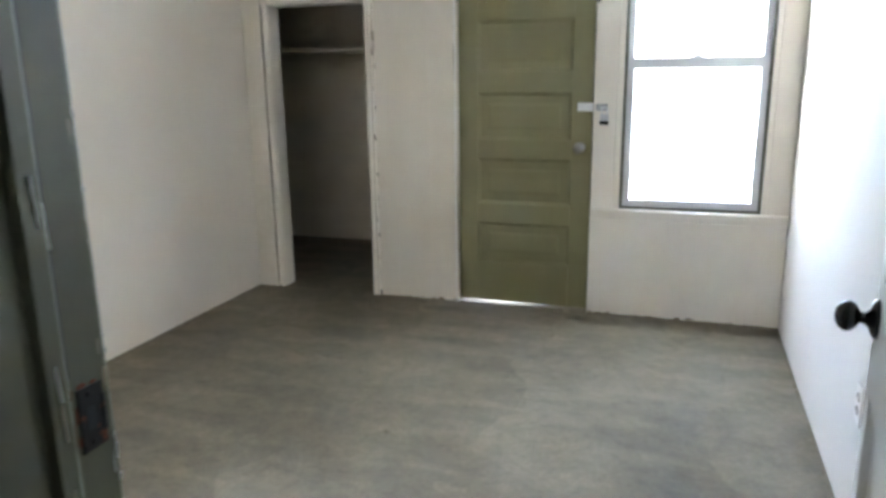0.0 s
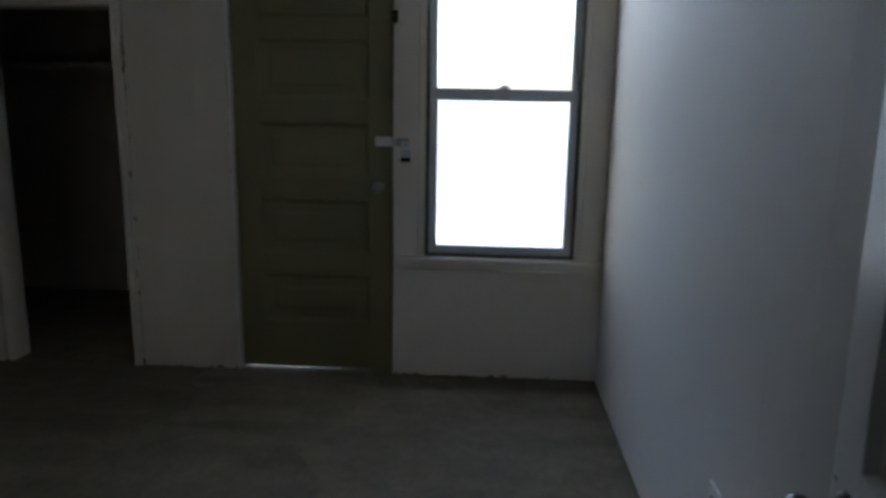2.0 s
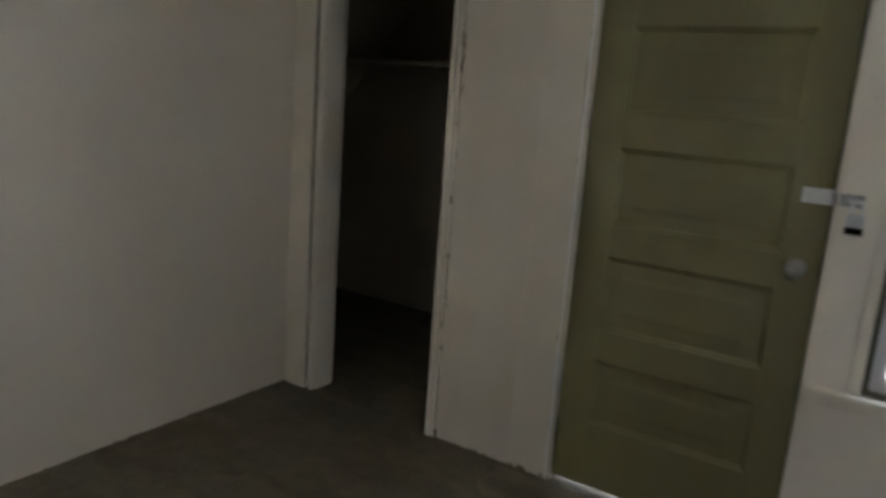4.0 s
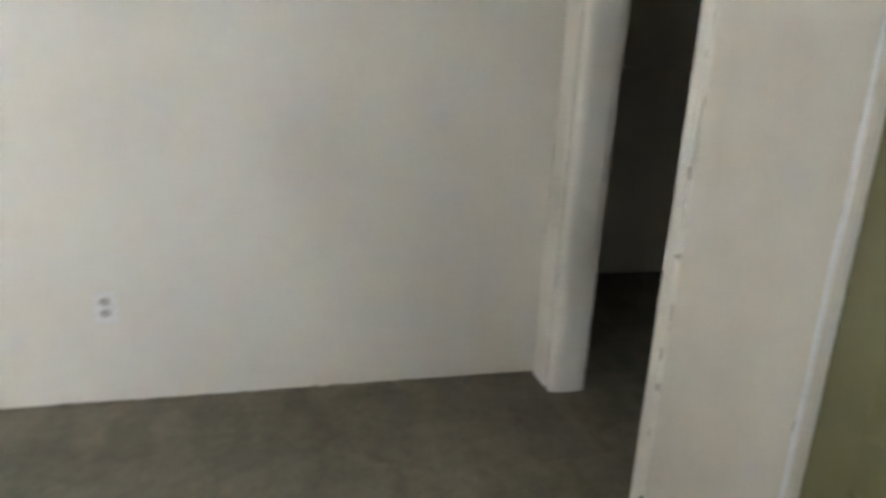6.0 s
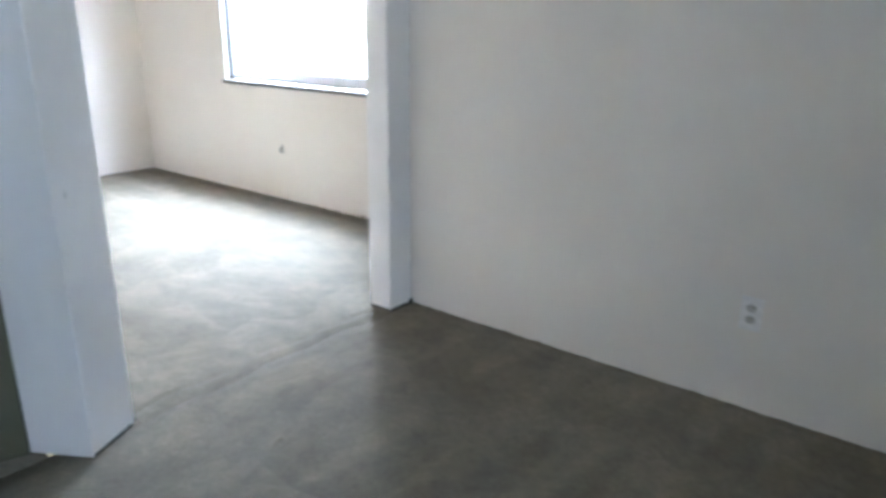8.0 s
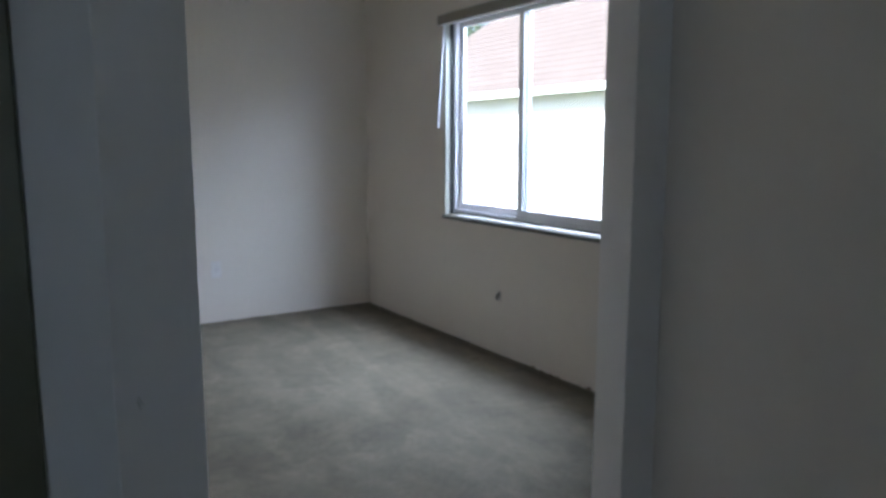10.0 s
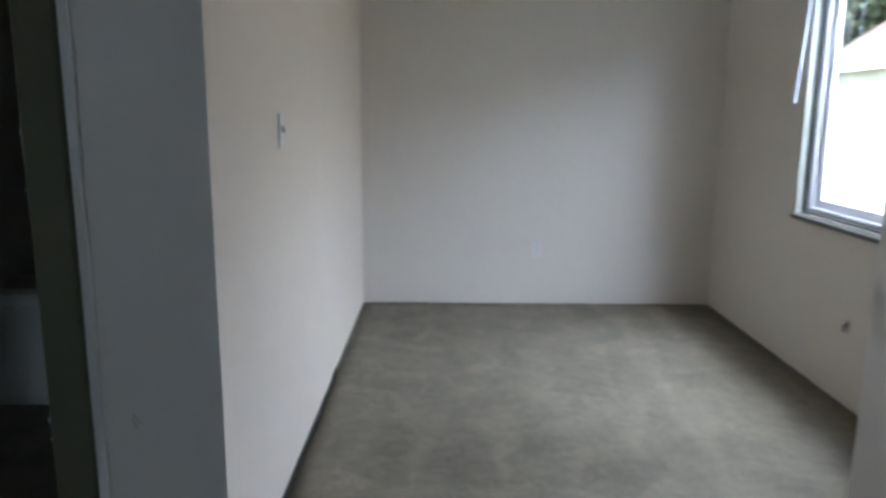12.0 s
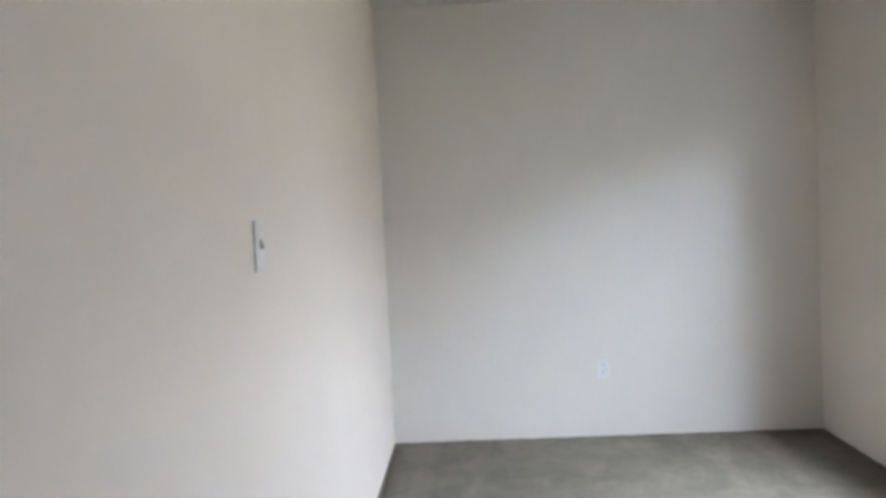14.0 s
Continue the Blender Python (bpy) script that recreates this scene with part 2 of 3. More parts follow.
        if rings:
            u = (last - d * last.dot(d)).normalized()
        last = u
        v = d.cross(u)
        rad = radius[i] if isinstance(radius, (list, tuple)) else radius
        rings.append([bm.verts.new(p + (u * math.cos(a) + v * math.sin(a)) * rad)
                      for a in (2 * math.pi * k / steps for k in range(steps))])
    for a, b in zip(rings, rings[1:]):
        for i in range(steps):
            bm.faces.new((a[i], a[(i + 1) % steps], b[(i + 1) % steps], b[i]))
    bm.faces.new(list(reversed(rings[0])))
    bm.faces.new(rings[-1])


def add_prism(bm, outline, z0, z1):
    """An upright prism over a plan outline, counter-clockwise."""
    lo = [bm.verts.new((x, y, z0)) for x, y in outline]
    hi = [bm.verts.new((x, y, z1)) for x, y in outline]
    k = len(outline)
    for i in range(k):
        bm.faces.new((lo[i], lo[(i + 1) % k], hi[(i + 1) % k], hi[i]))
    bm.faces.new(list(reversed(lo)))
    bm.faces.new(hi)


def finish(name, bm, mat, smooth=False):
    bmesh.ops.recalc_face_normals(bm, faces=bm.faces)
    me = bpy.data.meshes.new(name)
    bm.to_mesh(me)
    bm.free()
    if smooth:
        for p in me.polygons:
            p.use_smooth = True
        me.set_sharp_from_angle(angle=radians(40))
    me.materials.append(mat)
    return new(name, me)


def part(name, bm, mat, parent=None, label="", smooth=False):
    ob = finish(name, bm, mat, smooth)
    if parent is not None:
        ob.parent = parent
    return tagged(ob, label) if label else ob


def thing(name, x, y, z, label, category, group=""):
    ob = new(name)
    ob.location = (x, y, z)
    ob.empty_display_size = 0.1
    return tagged(ob, label, category, group)


def structure(ob, label="", category=""):
    return tagged(ob, label, category, kind="structure")


def box_part(name, box, mat, parent=None, bevel=0.0, label=""):
    bm = bmesh.new()
    add_box(bm, *box, bevel)
    return part(name, bm, mat, parent, label)


def pierced(name, axis, at, thick, u0, u1, z0, z1, holes, mat):
    """A wall in the plane axis = at .. at + thick, from u0 to u1, with holes (u0, u1, z0, z1) right through it."""
    z0 -= 0.12
    holes = [(a, b, c - 0.12 if c == 0 else c, d) for a, b, c, d in holes]
    us = sorted({u0, u1, *(h for o in holes for h in o[:2])})
    zs = sorted({z0, z1, *(h for o in holes for h in o[2:])})

    def solid(i, k):
        if not (0 <= i < len(us) - 1 and 0 <= k < len(zs) - 1):
            return False
        u, z = (us[i] + us[i + 1]) / 2, (zs[k] + zs[k + 1]) / 2
        return not any(a < u < b and c < z < d for a, b, c, d in holes)

    bm, made = bmesh.new(), {}

    def vert(i, k, side):
        if (i, k, side) not in made:
            w = at + thick * side
            made[i, k, side] = bm.verts.new((w, us[i], zs[k]) if axis == "x" else (us[i], w, zs[k]))
        return made[i, k, side]

    for i in range(len(us) - 1):
        for k in range(len(zs) - 1):
            if not solid(i, k):
                continue
            for s in (0, 1):
                bm.faces.new([vert(i, k, s), vert(i + 1, k, s), vert(i + 1, k + 1, s), vert(i, k + 1, s)])
            for di, dk, a, b in ((-1, 0, (0, 0), (0, 1)), (1, 0, (1, 0), (1, 1)), (0, -1, (0, 0), (1, 0)), (0, 1, (0, 1), (1, 1))):
                if not solid(i + di, k + dk):
                    bm.faces.new([vert(i + a[0], k + a[1], 0), vert(i + b[0], k + b[1], 0),
                                  vert(i + b[0], k + b[1], 1), vert(i + a[0], k + a[1], 1)])
    return part(name, bm, mat)


# ---- the plan (metres) ----
AX, AY = 3.07, 2.99                 # room A: x 0..AX, y 0..AY
BW, BE, BS = -0.877, 1.503, -3.645   # room B: x BW..BE, y BS..-0.12
CEIL = 2.42
T = 0.12
CLO = (0.20, 0.80, 1.71)            # closet opening: x from, x to, height
GD = (1.333, 2.084, 2.07)           # olive door opening
WN = (2.236, 2.934, 0.60, 2.13)     # double-hung window opening
WB = (-2.528, -0.98, 0.790, 2.07)    # sliding window opening in room B: y from, y to, z from, z to
DOORWAY = (1.758, 2.95)             # way in from the hall

# ---- floors ----
def ripple_floor(name, x0, y0, x1, y1, step, label):
    bm = bmesh.new()
    nx, ny = max(2, round((x1 - x0) / step)), max(2, round((y1 - y0) / step))
    g = [[bm.verts.new((x0 + (x1 - x0) * i / nx, y0 + (y1 - y0) * j / ny,
                        0.003 * noise.noise((i * step * 2.1, j * step * 2.1, 0)) - 0.003)) for j in range(ny + 1)] for i in range(nx + 1)]
    for i in range(nx):
        for j in range(ny):
            bm.faces.new((g[i][j], g[i + 1][j], g[i + 1][j + 1], g[i][j + 1]))
    ob = part(name, bm, CARPET, smooth=True)
    sol = ob.modifiers.new("thickness", "SOLIDIFY")
    sol.thickness = 0.02
    return structure(ob, label, "floor")


ripple_floor("floor_bedroom", -1.1, -0.03, AX, 4.4, 0.09, "worn grey beige cut pile carpet with vacuum marks")
ripple_floor("floor_second_room", BW, BS, BE, -0.03, 0.09, "worn grey beige carpet, darker along the walls")
ripple_floor("floor_hall", BE + 0.1, -2.6, 3.4, -0.03, 0.12, "grey beige carpet in the dark hall")

# the ridge where the two carpets are joined
bm = bmesh.new()
rows_ = []
for i in range(41):
    x = 0.14 + 1.19 * i / 40
    y = -0.035 + 0.012 * math.sin(i * 0.5) - 0.02 * math.sin(math.pi * i / 40)
    rows_.append([bm.verts.new((x, y + d, h)) for d, h in ((-0.05, -0.004), (-0.018, 0.002), (0.0, 0.005), (0.018, 0.002), (0.05, -0.004))])
for a, b in zip(rows_, rows_[1:]):
    for i in range(4):
        bm.faces.new((a[i], a[i + 1], b[i + 1], b[i]))
structure(part("trim_carpet_seam", bm, CARPET, smooth=True), "raised seam joining two pieces of carpet", "carpet seam")

# ---- walls of the bedroom ----
wall_west = structure(pierced("wall_west", "x", -T, T, -0.12, AY + T, 0, CEIL, [], WALL), "smooth off-white painted wall", "wall")
wall_east = structure(pierced("wall_east", "x", AX, T, -2.6, AY + T, 0, CEIL, [], EAST), "glossy off-white panelled wall", "wall")
wall_north = structure(pierced("wall_north", "y", AY, T, -0.0, AX, 0, CEIL,
                               [(0.12, CLO[1], 0, CLO[2]), (GD[0], GD[1], 0, GD[2]), WN], BOARD),
                       "cream painted board wall with chipped paint", "wall")
wall_south = structure(pierced("wall_south", "y", -0.27, T, DOORWAY[0], AX, 0, CEIL, [(DOORWAY[0], DOORWAY[1], 0, 2.1)], WALL),
                       "off-white wall around the hall doorway", "wall")
wall_opening = structure(pierced("wall_opening", "y", -T, T, BW, 1.348, 0, CEIL, [(0.138, 1.348, 0, 2.2)], PIER),
                         "white wall with a wide cased opening", "wall")

# the splayed pier between the wide opening and the hall doorway
bm = bmesh.new()
add_prism(bm, [(1.45, -0.12), (1.629, -0.12), (1.629, -0.092), (1.525, 0.078), (1.349, -0.006)], 0, CEIL)
wall_pier = structure(part("wall_pier", bm, PIER), "white painted splayed pier between two openings", "wall")
bm = bmesh.new()                       # lumpy paint bead down the pier's corner
add_tube(bm, [(1.5235 + 0.0012 * math.sin(k * 1.7), 0.0785 + 0.0008 * math.sin(k * 2.3), 0.002 + k * 0.1005) for k in range(25)], 0.0026, 8)
part("corner_bead", bm, PIER, wall_pier, smooth=True)

# dark strips painting the shadow line between wall foot and carpet
for nm, box in (("foot_gap_shade", (0.002, 0.0004, -0.004, 0.1376, 0.004, 0.010)), ("foot_gap_shade", (0.1384, -0.116, -0.004, 0.1404, -0.002, 0.008)),
                ("corner_gap_shade", (0.0006, 0.0006, -0.004, 0.014, 0.013, 0.022))):
    box_part(nm, box, GASKET_SHADE, wall_opening, 0.0008)
# the same painted shadow line along the pier's foot
bm = bmesh.new()
add_box(bm, 0.006, -0.0018, -0.004, 0.186, 0.0016, 0.007, 0.0006, pose(1.525, 0.078, 0, 0, 0, 205.5))
part("foot_gap_shade", bm, GASKET_SHADE, wall_pier)
for x, y, z, tilt in ((1.478, 0.0562, 0.792, 28), (1.4812, 0.0578, 0.785, 20)):
    bm = bmesh.new()
    add_box(bm, -0.0009, -0.0004, -0.011, 0.0009, 0.0004, 0.011, 0.0003, pose(x, y, z, 0, tilt, 25.5))
    part("scratch", bm, DULL, wall_pier)

# raised grooves lines of the panelled east wall: narrow battens of the same sheet
for k, y in enumerate((0.62, 0.83, 1.02, 1.27, 1.45, 1.68, 1.88, 2.12, 2.30, 2.55, 2.73)):
    box_part("panel", (AX - 0.003, y + 0.0004, 0.0, AX, y + (0.21, 0.19, 0.25, 0.18, 0.23, 0.20, 0.24, 0.18, 0.25, 0.18, 0.2)[k] - 0.0003, CEIL), EAST, wall_east, 0.0007)

# boards of the north wall, each a little proud
for x0, x1, z0, z1, d in ((0.845, 1.1745, 0.0, CEIL, 0.011), (1.1755, 1.328, 0.0, CEIL, 0.014), (2.092, 2.203, 0.575, CEIL, 0.014),
                          (2.964, AX - 0.006, 0.575, CEIL, 0.010), (2.092, AX - 0.006, 0.0, 0.535, 0.009), (0.0, 0.80, 1.80, CEIL, 0.008)):
    box_part("board", (x0, AY - d, z0, x1, AY, z1), BOARD, wall_north, 0.003)

bm = bmesh.new()                       # lumpy bead of old paint along the door opening
add_tube(bm, [(1.3265 + 0.0012 * math.sin(k * 1.9) + 0.0008 * math.sin(k * 5.3), AY - 0.0135, 0.004 + k * 0.0575) for k in range(42)], 0.0048, 8)
part("edge_bead", bm, DOORWHITE, wall_north, smooth=True)

# ---- walls of the second room, the closet and the hall ----
wall_west_second = structure(pierced("wall_west_second", "x", BW - T, T, BS - T, 0, 0, CEIL, [WB], WALL), "off-white wall under a sliding window", "wall")
structure(pierced("wall_south_second", "y", BS - T, T, BW, BE, 0, CEIL, [], WALL), "bare off-white wall with one outlet", "wall")
structure(pierced("wall_east_second", "x", BE, 0.09, BS - T, -0.12, 0, CEIL, [], WALL_BOUNCE), "off-white wall with warm bounced light in its colour and a light switch", "wall")
structure(pierced("wall_closet_back", "y", 4.36, T, -1.2, 1.3, 0, CEIL, [], CLOSET), "dim unpainted closet back wall", "wall")
structure(pierced("wall_closet_west", "x", -1.08 - T, T, AY, 4.36, 0, CEIL, [], CLOSET), "low knee wall of the closet", "wall")
structure(pierced("wall_closet_east", "x", 1.2, T, AY + T, 4.36, 0, CEIL, [], CLOSET), "closet end wall", "wall")
structure(pierced("wall_closet_front", "y", AY, T, -1.08, -0.12, 0, CEIL, [], CLOSET), "inner face of the closet front wall", "wall")
structure(pierced("wall_hall_south", "y", -2.6 - T, T, 1.605, AX, 0, CEIL, [], HALL_GLOOM), "hall end wall with the gloom put into its colour", "wall")
# stand-in block for an unidentified low, pale, rounded shape
bm = bmesh.new()
add_box(bm, 2.45, -2.25, -0.02, 3.06, -1.85, 0.52, 0.06)
structure(part("hall_pale_block", bm, PIER), "low rounded white block for an unidentified pale shape in the hall", "wall")

# ---- ceilings ----
for nm, b_ in (("ceiling_bedroom", (-0.12, -0.27, CEIL, AX + T, AY + T, CEIL + 0.1)), ("ceiling_second_room", (BW - T, BS - T, CEIL, BE + 0.09, -0.27, CEIL + 0.1)),
               ("ceiling_hall", (BE + 0.09, -2.72, CEIL, AX + T, -0.27, CEIL + 0.1)), ("ceiling_opening", (BW - T, -0.27, CEIL, -0.12, 0.0, CEIL + 0.1))):
    structure(box_part(nm, b_, CEILING), "plain off-white ceiling", "ceiling")
bm = bmesh.new()
sl = [(-1.2, 0.98), (0.12, 2.42), (1.32, 2.42), (1.32, 2.56), (0.05, 2.56), (-1.2, 1.14)]
lo = [bm.verts.new((x, AY + T, z)) for x, z in sl]
hi = [bm.verts.new((x, 4.48, z)) for x, z in sl]
for i in range(6):
    bm.faces.new((lo[i], lo[(i + 1) % 6], hi[(i + 1) % 6], hi[i]))
bm.faces.new(lo)
bm.faces.new(hi)
structure(part("ceiling_closet", bm, CLOSET), "sloping closet ceiling under the roof", "ceiling")

# ---- closet casing, shelf ----
def moulding(name, axis_from, axis_to, profile, mat, parent=None):
    """Runs a profile (out, along) from one point to another, both in the wall's plane facing -y."""
    bm = bmesh.new()
    a, b = Vector(axis_from), Vector(axis_to)
    d = (b - a).normalized()
    side = d.cross(Vector((0, -1, 0)))
    ends = []
    for p in (a, b):
        ends.append([bm.verts.new(p + side * s + Vector((0, -o, 0))) for s, o in profile])
    k = len(profile)
    for i in range(k):
        bm.faces.new((ends[0][i], ends[0][(i + 1) % k], ends[1][(i + 1) % k], ends[1][i]))
    bm.faces.new(ends[0])
    bm.faces.new(list(reversed(ends[1])))
    return part(name, bm, mat, parent)


closet_casing = structure(new("trim_closet_casing"), "thick layered cream paint casing of a closet opening", "door casing")
box_part("flat_board", (0.016, AY - 0.022, 0.0, 0.126, AY - 0.0005, 1.80), TRIM, closet_casing, 0.004)
bm = bmesh.new()
add_tube(bm, [(0.008, AY - 0.010 + 0.0008 * math.sin(k * 1.3), k * 0.1) for k in range(19)], 0.0085, 8)
part("wall_bead", bm, TRIM, closet_casing, smooth=True)
bm = bmesh.new()
add_prism(bm, [(0.121, AY + 0.119), (0.127, AY + 0.012), (0.142, AY + 0.012), (0.144, AY - 0.013), (0.149, AY - 0.018), (0.157, AY - 0.018), (0.166, AY - 0.012),
               (0.172, AY + 0.0), (0.176, AY + 0.018), (0.178, AY + 0.045), (0.178, AY + 0.090), (0.172, AY + 0.119)], 0.0, 1.80)
part("rounded_stop", bm, TRIM, closet_casing)
bm = bmesh.new()
add_prism(bm, [(0.792, AY + 0.12), (0.792, AY - 0.010), (0.796, AY - 0.022), (0.804, AY - 0.026), (0.812, AY - 0.022), (0.817, AY - 0.012), (0.823, AY - 0.020), (0.836, AY - 0.018), (0.840, AY + 0.0), (0.800, AY + 0.12)], 0.0, 1.80)
part("right_stop", bm, TRIM, closet_casing)
box_part("head_board", (0.180, AY - 0.020, 1.715, 0.838, AY + 0.118, 1.795), TRIM, closet_casing, 0.005)

shelf = thing("closet_shelf", -0.2, 4.1, 1.475, "plain dim wooden closet shelf on a cleat", "shelf")
for nm, b_, mt in (("board", (-0.42, -0.22, 0.0, 1.395, 0.256, 0.02), CLOSET), ("front_edge", (-0.42, -0.24, -0.004, 1.395, -0.22, 0.024), CLOSET),
                   ("cleat", (-0.36, 0.225, -0.06, 1.395, 0.256, 0.0), CLOSET)):
    box_part(nm, b_, mt, shelf, 0.002)


# ---- the olive five-panel door ----
def panel_door(name, w, h, thick, mat, rails, stile, label, raised=True):
    """A door standing in the plane y = 0, its face at -y; rails are (z from, z to) and panels fill between."""
    d = thing(name, 0, 0, 0, label, "door")
    for nm, x0 in (("stile", 0.0), ("stile", w - stile)):
        box_part(nm, (x0, 0.0, 0.0, x0 + stile, thick, h), mat, d, 0.002)
    for z0, z1 in rails:
        box_part("rail", (stile, 0.0, z0, w - stile, thick, z1), mat, d, 0.002)
    for (a0, a1), (b0, b1) in zip(rails, rails[1:]):
        bm = bmesh.new()
        x0, x1, z0, z1 = stile, w - stile, a1, b0
        loops = []
        for inset, y in ((0, 0.0035), (0.012, 0.009), (0.016, 0.013), (0.055, 0.013), (0.072, 0.0102)) if raised else ((0, 0.001), (0.004, 0.013), (0.03, 0.0155)):
            loops.append([bm.verts.new(p) for p in ((x0 + inset, y, z0 + inset), (x1 - inset, y, z0 + inset), (x1 - inset, y, z1 - inset), (x0 + inset, y, z1 - inset))])
        for p, q in zip(loops, loops[1:]):
            for i in range(4):
                bm.faces.new((p[i], p[(i + 1) % 4], q[(i + 1) % 4], q[i]))
        bm.faces.new(loops[-1])
        back = [bm.verts.new(p) for p in ((x0, thick - 0.006, z0), (x1, thick - 0.006, z0), (x1, thick - 0.006, z1), (x0, thick - 0.006, z1))]
        bm.faces.new(back)
        for i in range(4):
            bm.faces.new((loops[0][i], loops[0][(i + 1) % 4], back[(i + 1) % 4], back[i]))
        part("panel", bm, mat, d)
    return d


DW = GD[1] - GD[0] - 0.012
olive_door = panel_door("panel_door", DW, 2.045, 0.04, GREEN,
                        [(0.0, 0.235), (0.465, 0.575), (0.83, 0.935), (1.19, 1.30), (1.568, 1.665), (1.90, 2.045)], 0.108,
                        "closed olive green five-panel wooden door with a padlocked hasp")
olive_door.location = (GD[0] + 0.006, AY + 0.016, 0.016)


bm = bmesh.new()                       # carpet rising under the latch side of the door
rise_ = [(1.50, -0.004), (1.72, 0.003), (1.90, 0.009), (2.00, 0.013), (2.082, 0.0145)]
lo = [[bm.verts.new((x, y, z)) for x, z in rise_] for y in (AY - 0.02, AY + 0.058)]
hi = [[bm.verts.new((x, y, -0.008)) for x, z in rise_] for y in (AY - 0.055, AY + 0.075)]
for p, q in ((lo[0], lo[1]), (lo[1], hi[1]), (hi[1], hi[0]), (hi[0], lo[0])):
    for i in range(len(rise_) - 1):
        bm.faces.new((p[i], p[i + 1], q[i + 1], q[i]))
bm.faces.new((lo[0][-1], lo[1][-1], hi[1][-1], hi[0][-1]))
structure(part("trim_door_carpet", bm, CARPET, smooth=True), "worn carpet bunched under the olive door", "carpet edge")

door_stop = structure(new("trim_door_stop"), "cream painted stop behind the olive door", "door stop")
for b_ in ((GD[0], AY + 0.060, 0.0, GD[0] + 0.03, AY + 0.118, GD[2]), (GD[1] - 0.03, AY + 0.060, 0.0, GD[1], AY + 0.118, GD[2]),
           (GD[0] + 0.03, AY + 0.060, 2.03, GD[1] - 0.03, AY + 0.118, GD[2])):
    box_part("stop", b_, TRIM, door_stop, 0.002)


def knob(parent, m, mat, r=0.027, reach=0.055, rose=0.03, name="door_knob"):
    bm = bmesh.new()
    prof = [(rose, 0.0), (rose, 0.004), (rose * 0.8, 0.009), (rose * 0.45, 0.013), (0.009, 0.018), (0.0085, reach - r * 0.75)]
    prof += [(r * math.sin(a), reach - r * 0.75 * math.cos(a)) for a in (0.5, 0.9, 1.3, 1.6, 1.9, 2.3, 2.7, 3.0)]
    add_lathe(bm, prof, m)
    return part(name, bm, mat, parent, smooth=True)


knob(olive_door, pose(DW - 0.062, 0.0, 0.90, 90, 0, 0), BRASSWORN)
box_part("keyhole_plate", (DW - 0.083, -0.004, 0.85, DW - 0.041, 0.0, 1.0), GREEN, olive_door, 0.001)

# hasp and padlock
hasp = thing("hasp", 2.06, AY + 0.012, 1.13, "shiny steel hasp strap screwed to the door edge", "hasp")
bm = bmesh.new()
add_box(bm, -0.060, -0.006, -0.022, 0.018, -0.001, 0.022, 0.0015)
for x, z in ((-0.048, 0.012), (-0.048, -0.012), (-0.02, 0.0)):
    add_lathe(bm, [(0.005, 0), (0.004, 0.002)], pose(x, -0.006, z, 90, 0, 0), 10)
part("plate", bm, STEEL, hasp)
bm = bmesh.new()
add_tube(bm, [(0.02, -0.006, -0.02), (0.02, -0.006, 0.02)], 0.006)
part("hinge_pin", bm, STEEL, hasp, smooth=True)
bm = bmesh.new()
add_prism(bm, [(0.020, -0.012), (0.020, -0.007), (0.032, -0.007), (0.044, -0.026), (0.086, -0.030), (0.094, -0.026), (0.098, -0.016), (0.101, -0.016),
               (0.097, -0.029), (0.087, -0.035), (0.042, -0.031), (0.029, -0.012)], -0.017, 0.017)
part("strap", bm, HASPGREY, hasp, "duller grey swivel strap")
box_part("staple_plate", (0.046, -0.026, -0.021, 0.096, -0.012, 0.021), HASPGREY, hasp, 0.002)
bm = bmesh.new()
add_tube(bm, [(0.078 + 0.016 * math.cos(a), -0.034 - 0.020 * math.sin(a), 0.0) for a in (0, 0.6, 1.2, 1.57, 2.0, 2.6, 3.14)], 0.004)
part("staple", bm, STEEL, hasp, smooth=True)
padlock = thing("padlock", 2.146, AY - 0.046, 1.073, "small steel padlock hanging closed from the hasp", "padlock")
box_part("body", (-0.021, -0.011, -0.022, 0.021, 0.011, 0.024), LOCKBODY, padlock, 0.004)
box_part("bumper", (-0.022, -0.012, -0.030, 0.022, 0.012, -0.010), BLACK, padlock, 0.003)
bm = bmesh.new()
add_tube(bm, [(-0.014, 0, 0.02), (-0.014, 0, 0.046)] + [(-0.014 * math.cos(a), 0, 0.046 + 0.014 * math.sin(a)) for a in (0.5, 1.0, 1.57, 2.1, 2.6)] + [(0.014, 0, 0.046), (0.014, 0, 0.02)], 0.0042)
part("shackle", bm, STEEL, padlock, smooth=True)

# old latch hook high on the door edge
hook = thing("door_latch", 2.09, AY - 0.012, 1.68, "rusty iron latch hook on the door frame", "latch")
bm = bmesh.new()
add_box(bm, -0.012, -0.006, -0.022, 0.016, 0.0, 0.03, 0.002)
part("plate", bm, IRON, hook)
bm = bmesh.new()
add_tube(bm, [(0.0, -0.006, 0.01), (-0.004, -0.02, 0.0), (0.002, -0.024, -0.018), (0.006, -0.014, -0.03)], 0.004)
part("hook", bm, IRON, hook, smooth=True)

# ---- the double-hung window ----
def ring_frame(bm, x0, x1, z0, z1, w, y0, y1, bevel=0.002):
    add_box(bm, x0, y0, z0, x0 + w, y1, z1, bevel)
    add_box(bm, x1 - w, y0, z0, x1, y1, z1, bevel)
    add_box(bm, x0 + w, y0, z0, x1 - w, y1, z0 + w, bevel)
    add_box(bm, x0 + w, y0, z1 - w, x1 - w, y1, z1, bevel)


window_1 = structure(new("window_1"), "white double-hung window in a dark olive surround", "window")
x0, x1, z0, z1 = WN
bm = bmesh.new()
ring_frame(bm, x0, x1, z0, z1, 0.014, AY - 0.016, AY + 0.11)
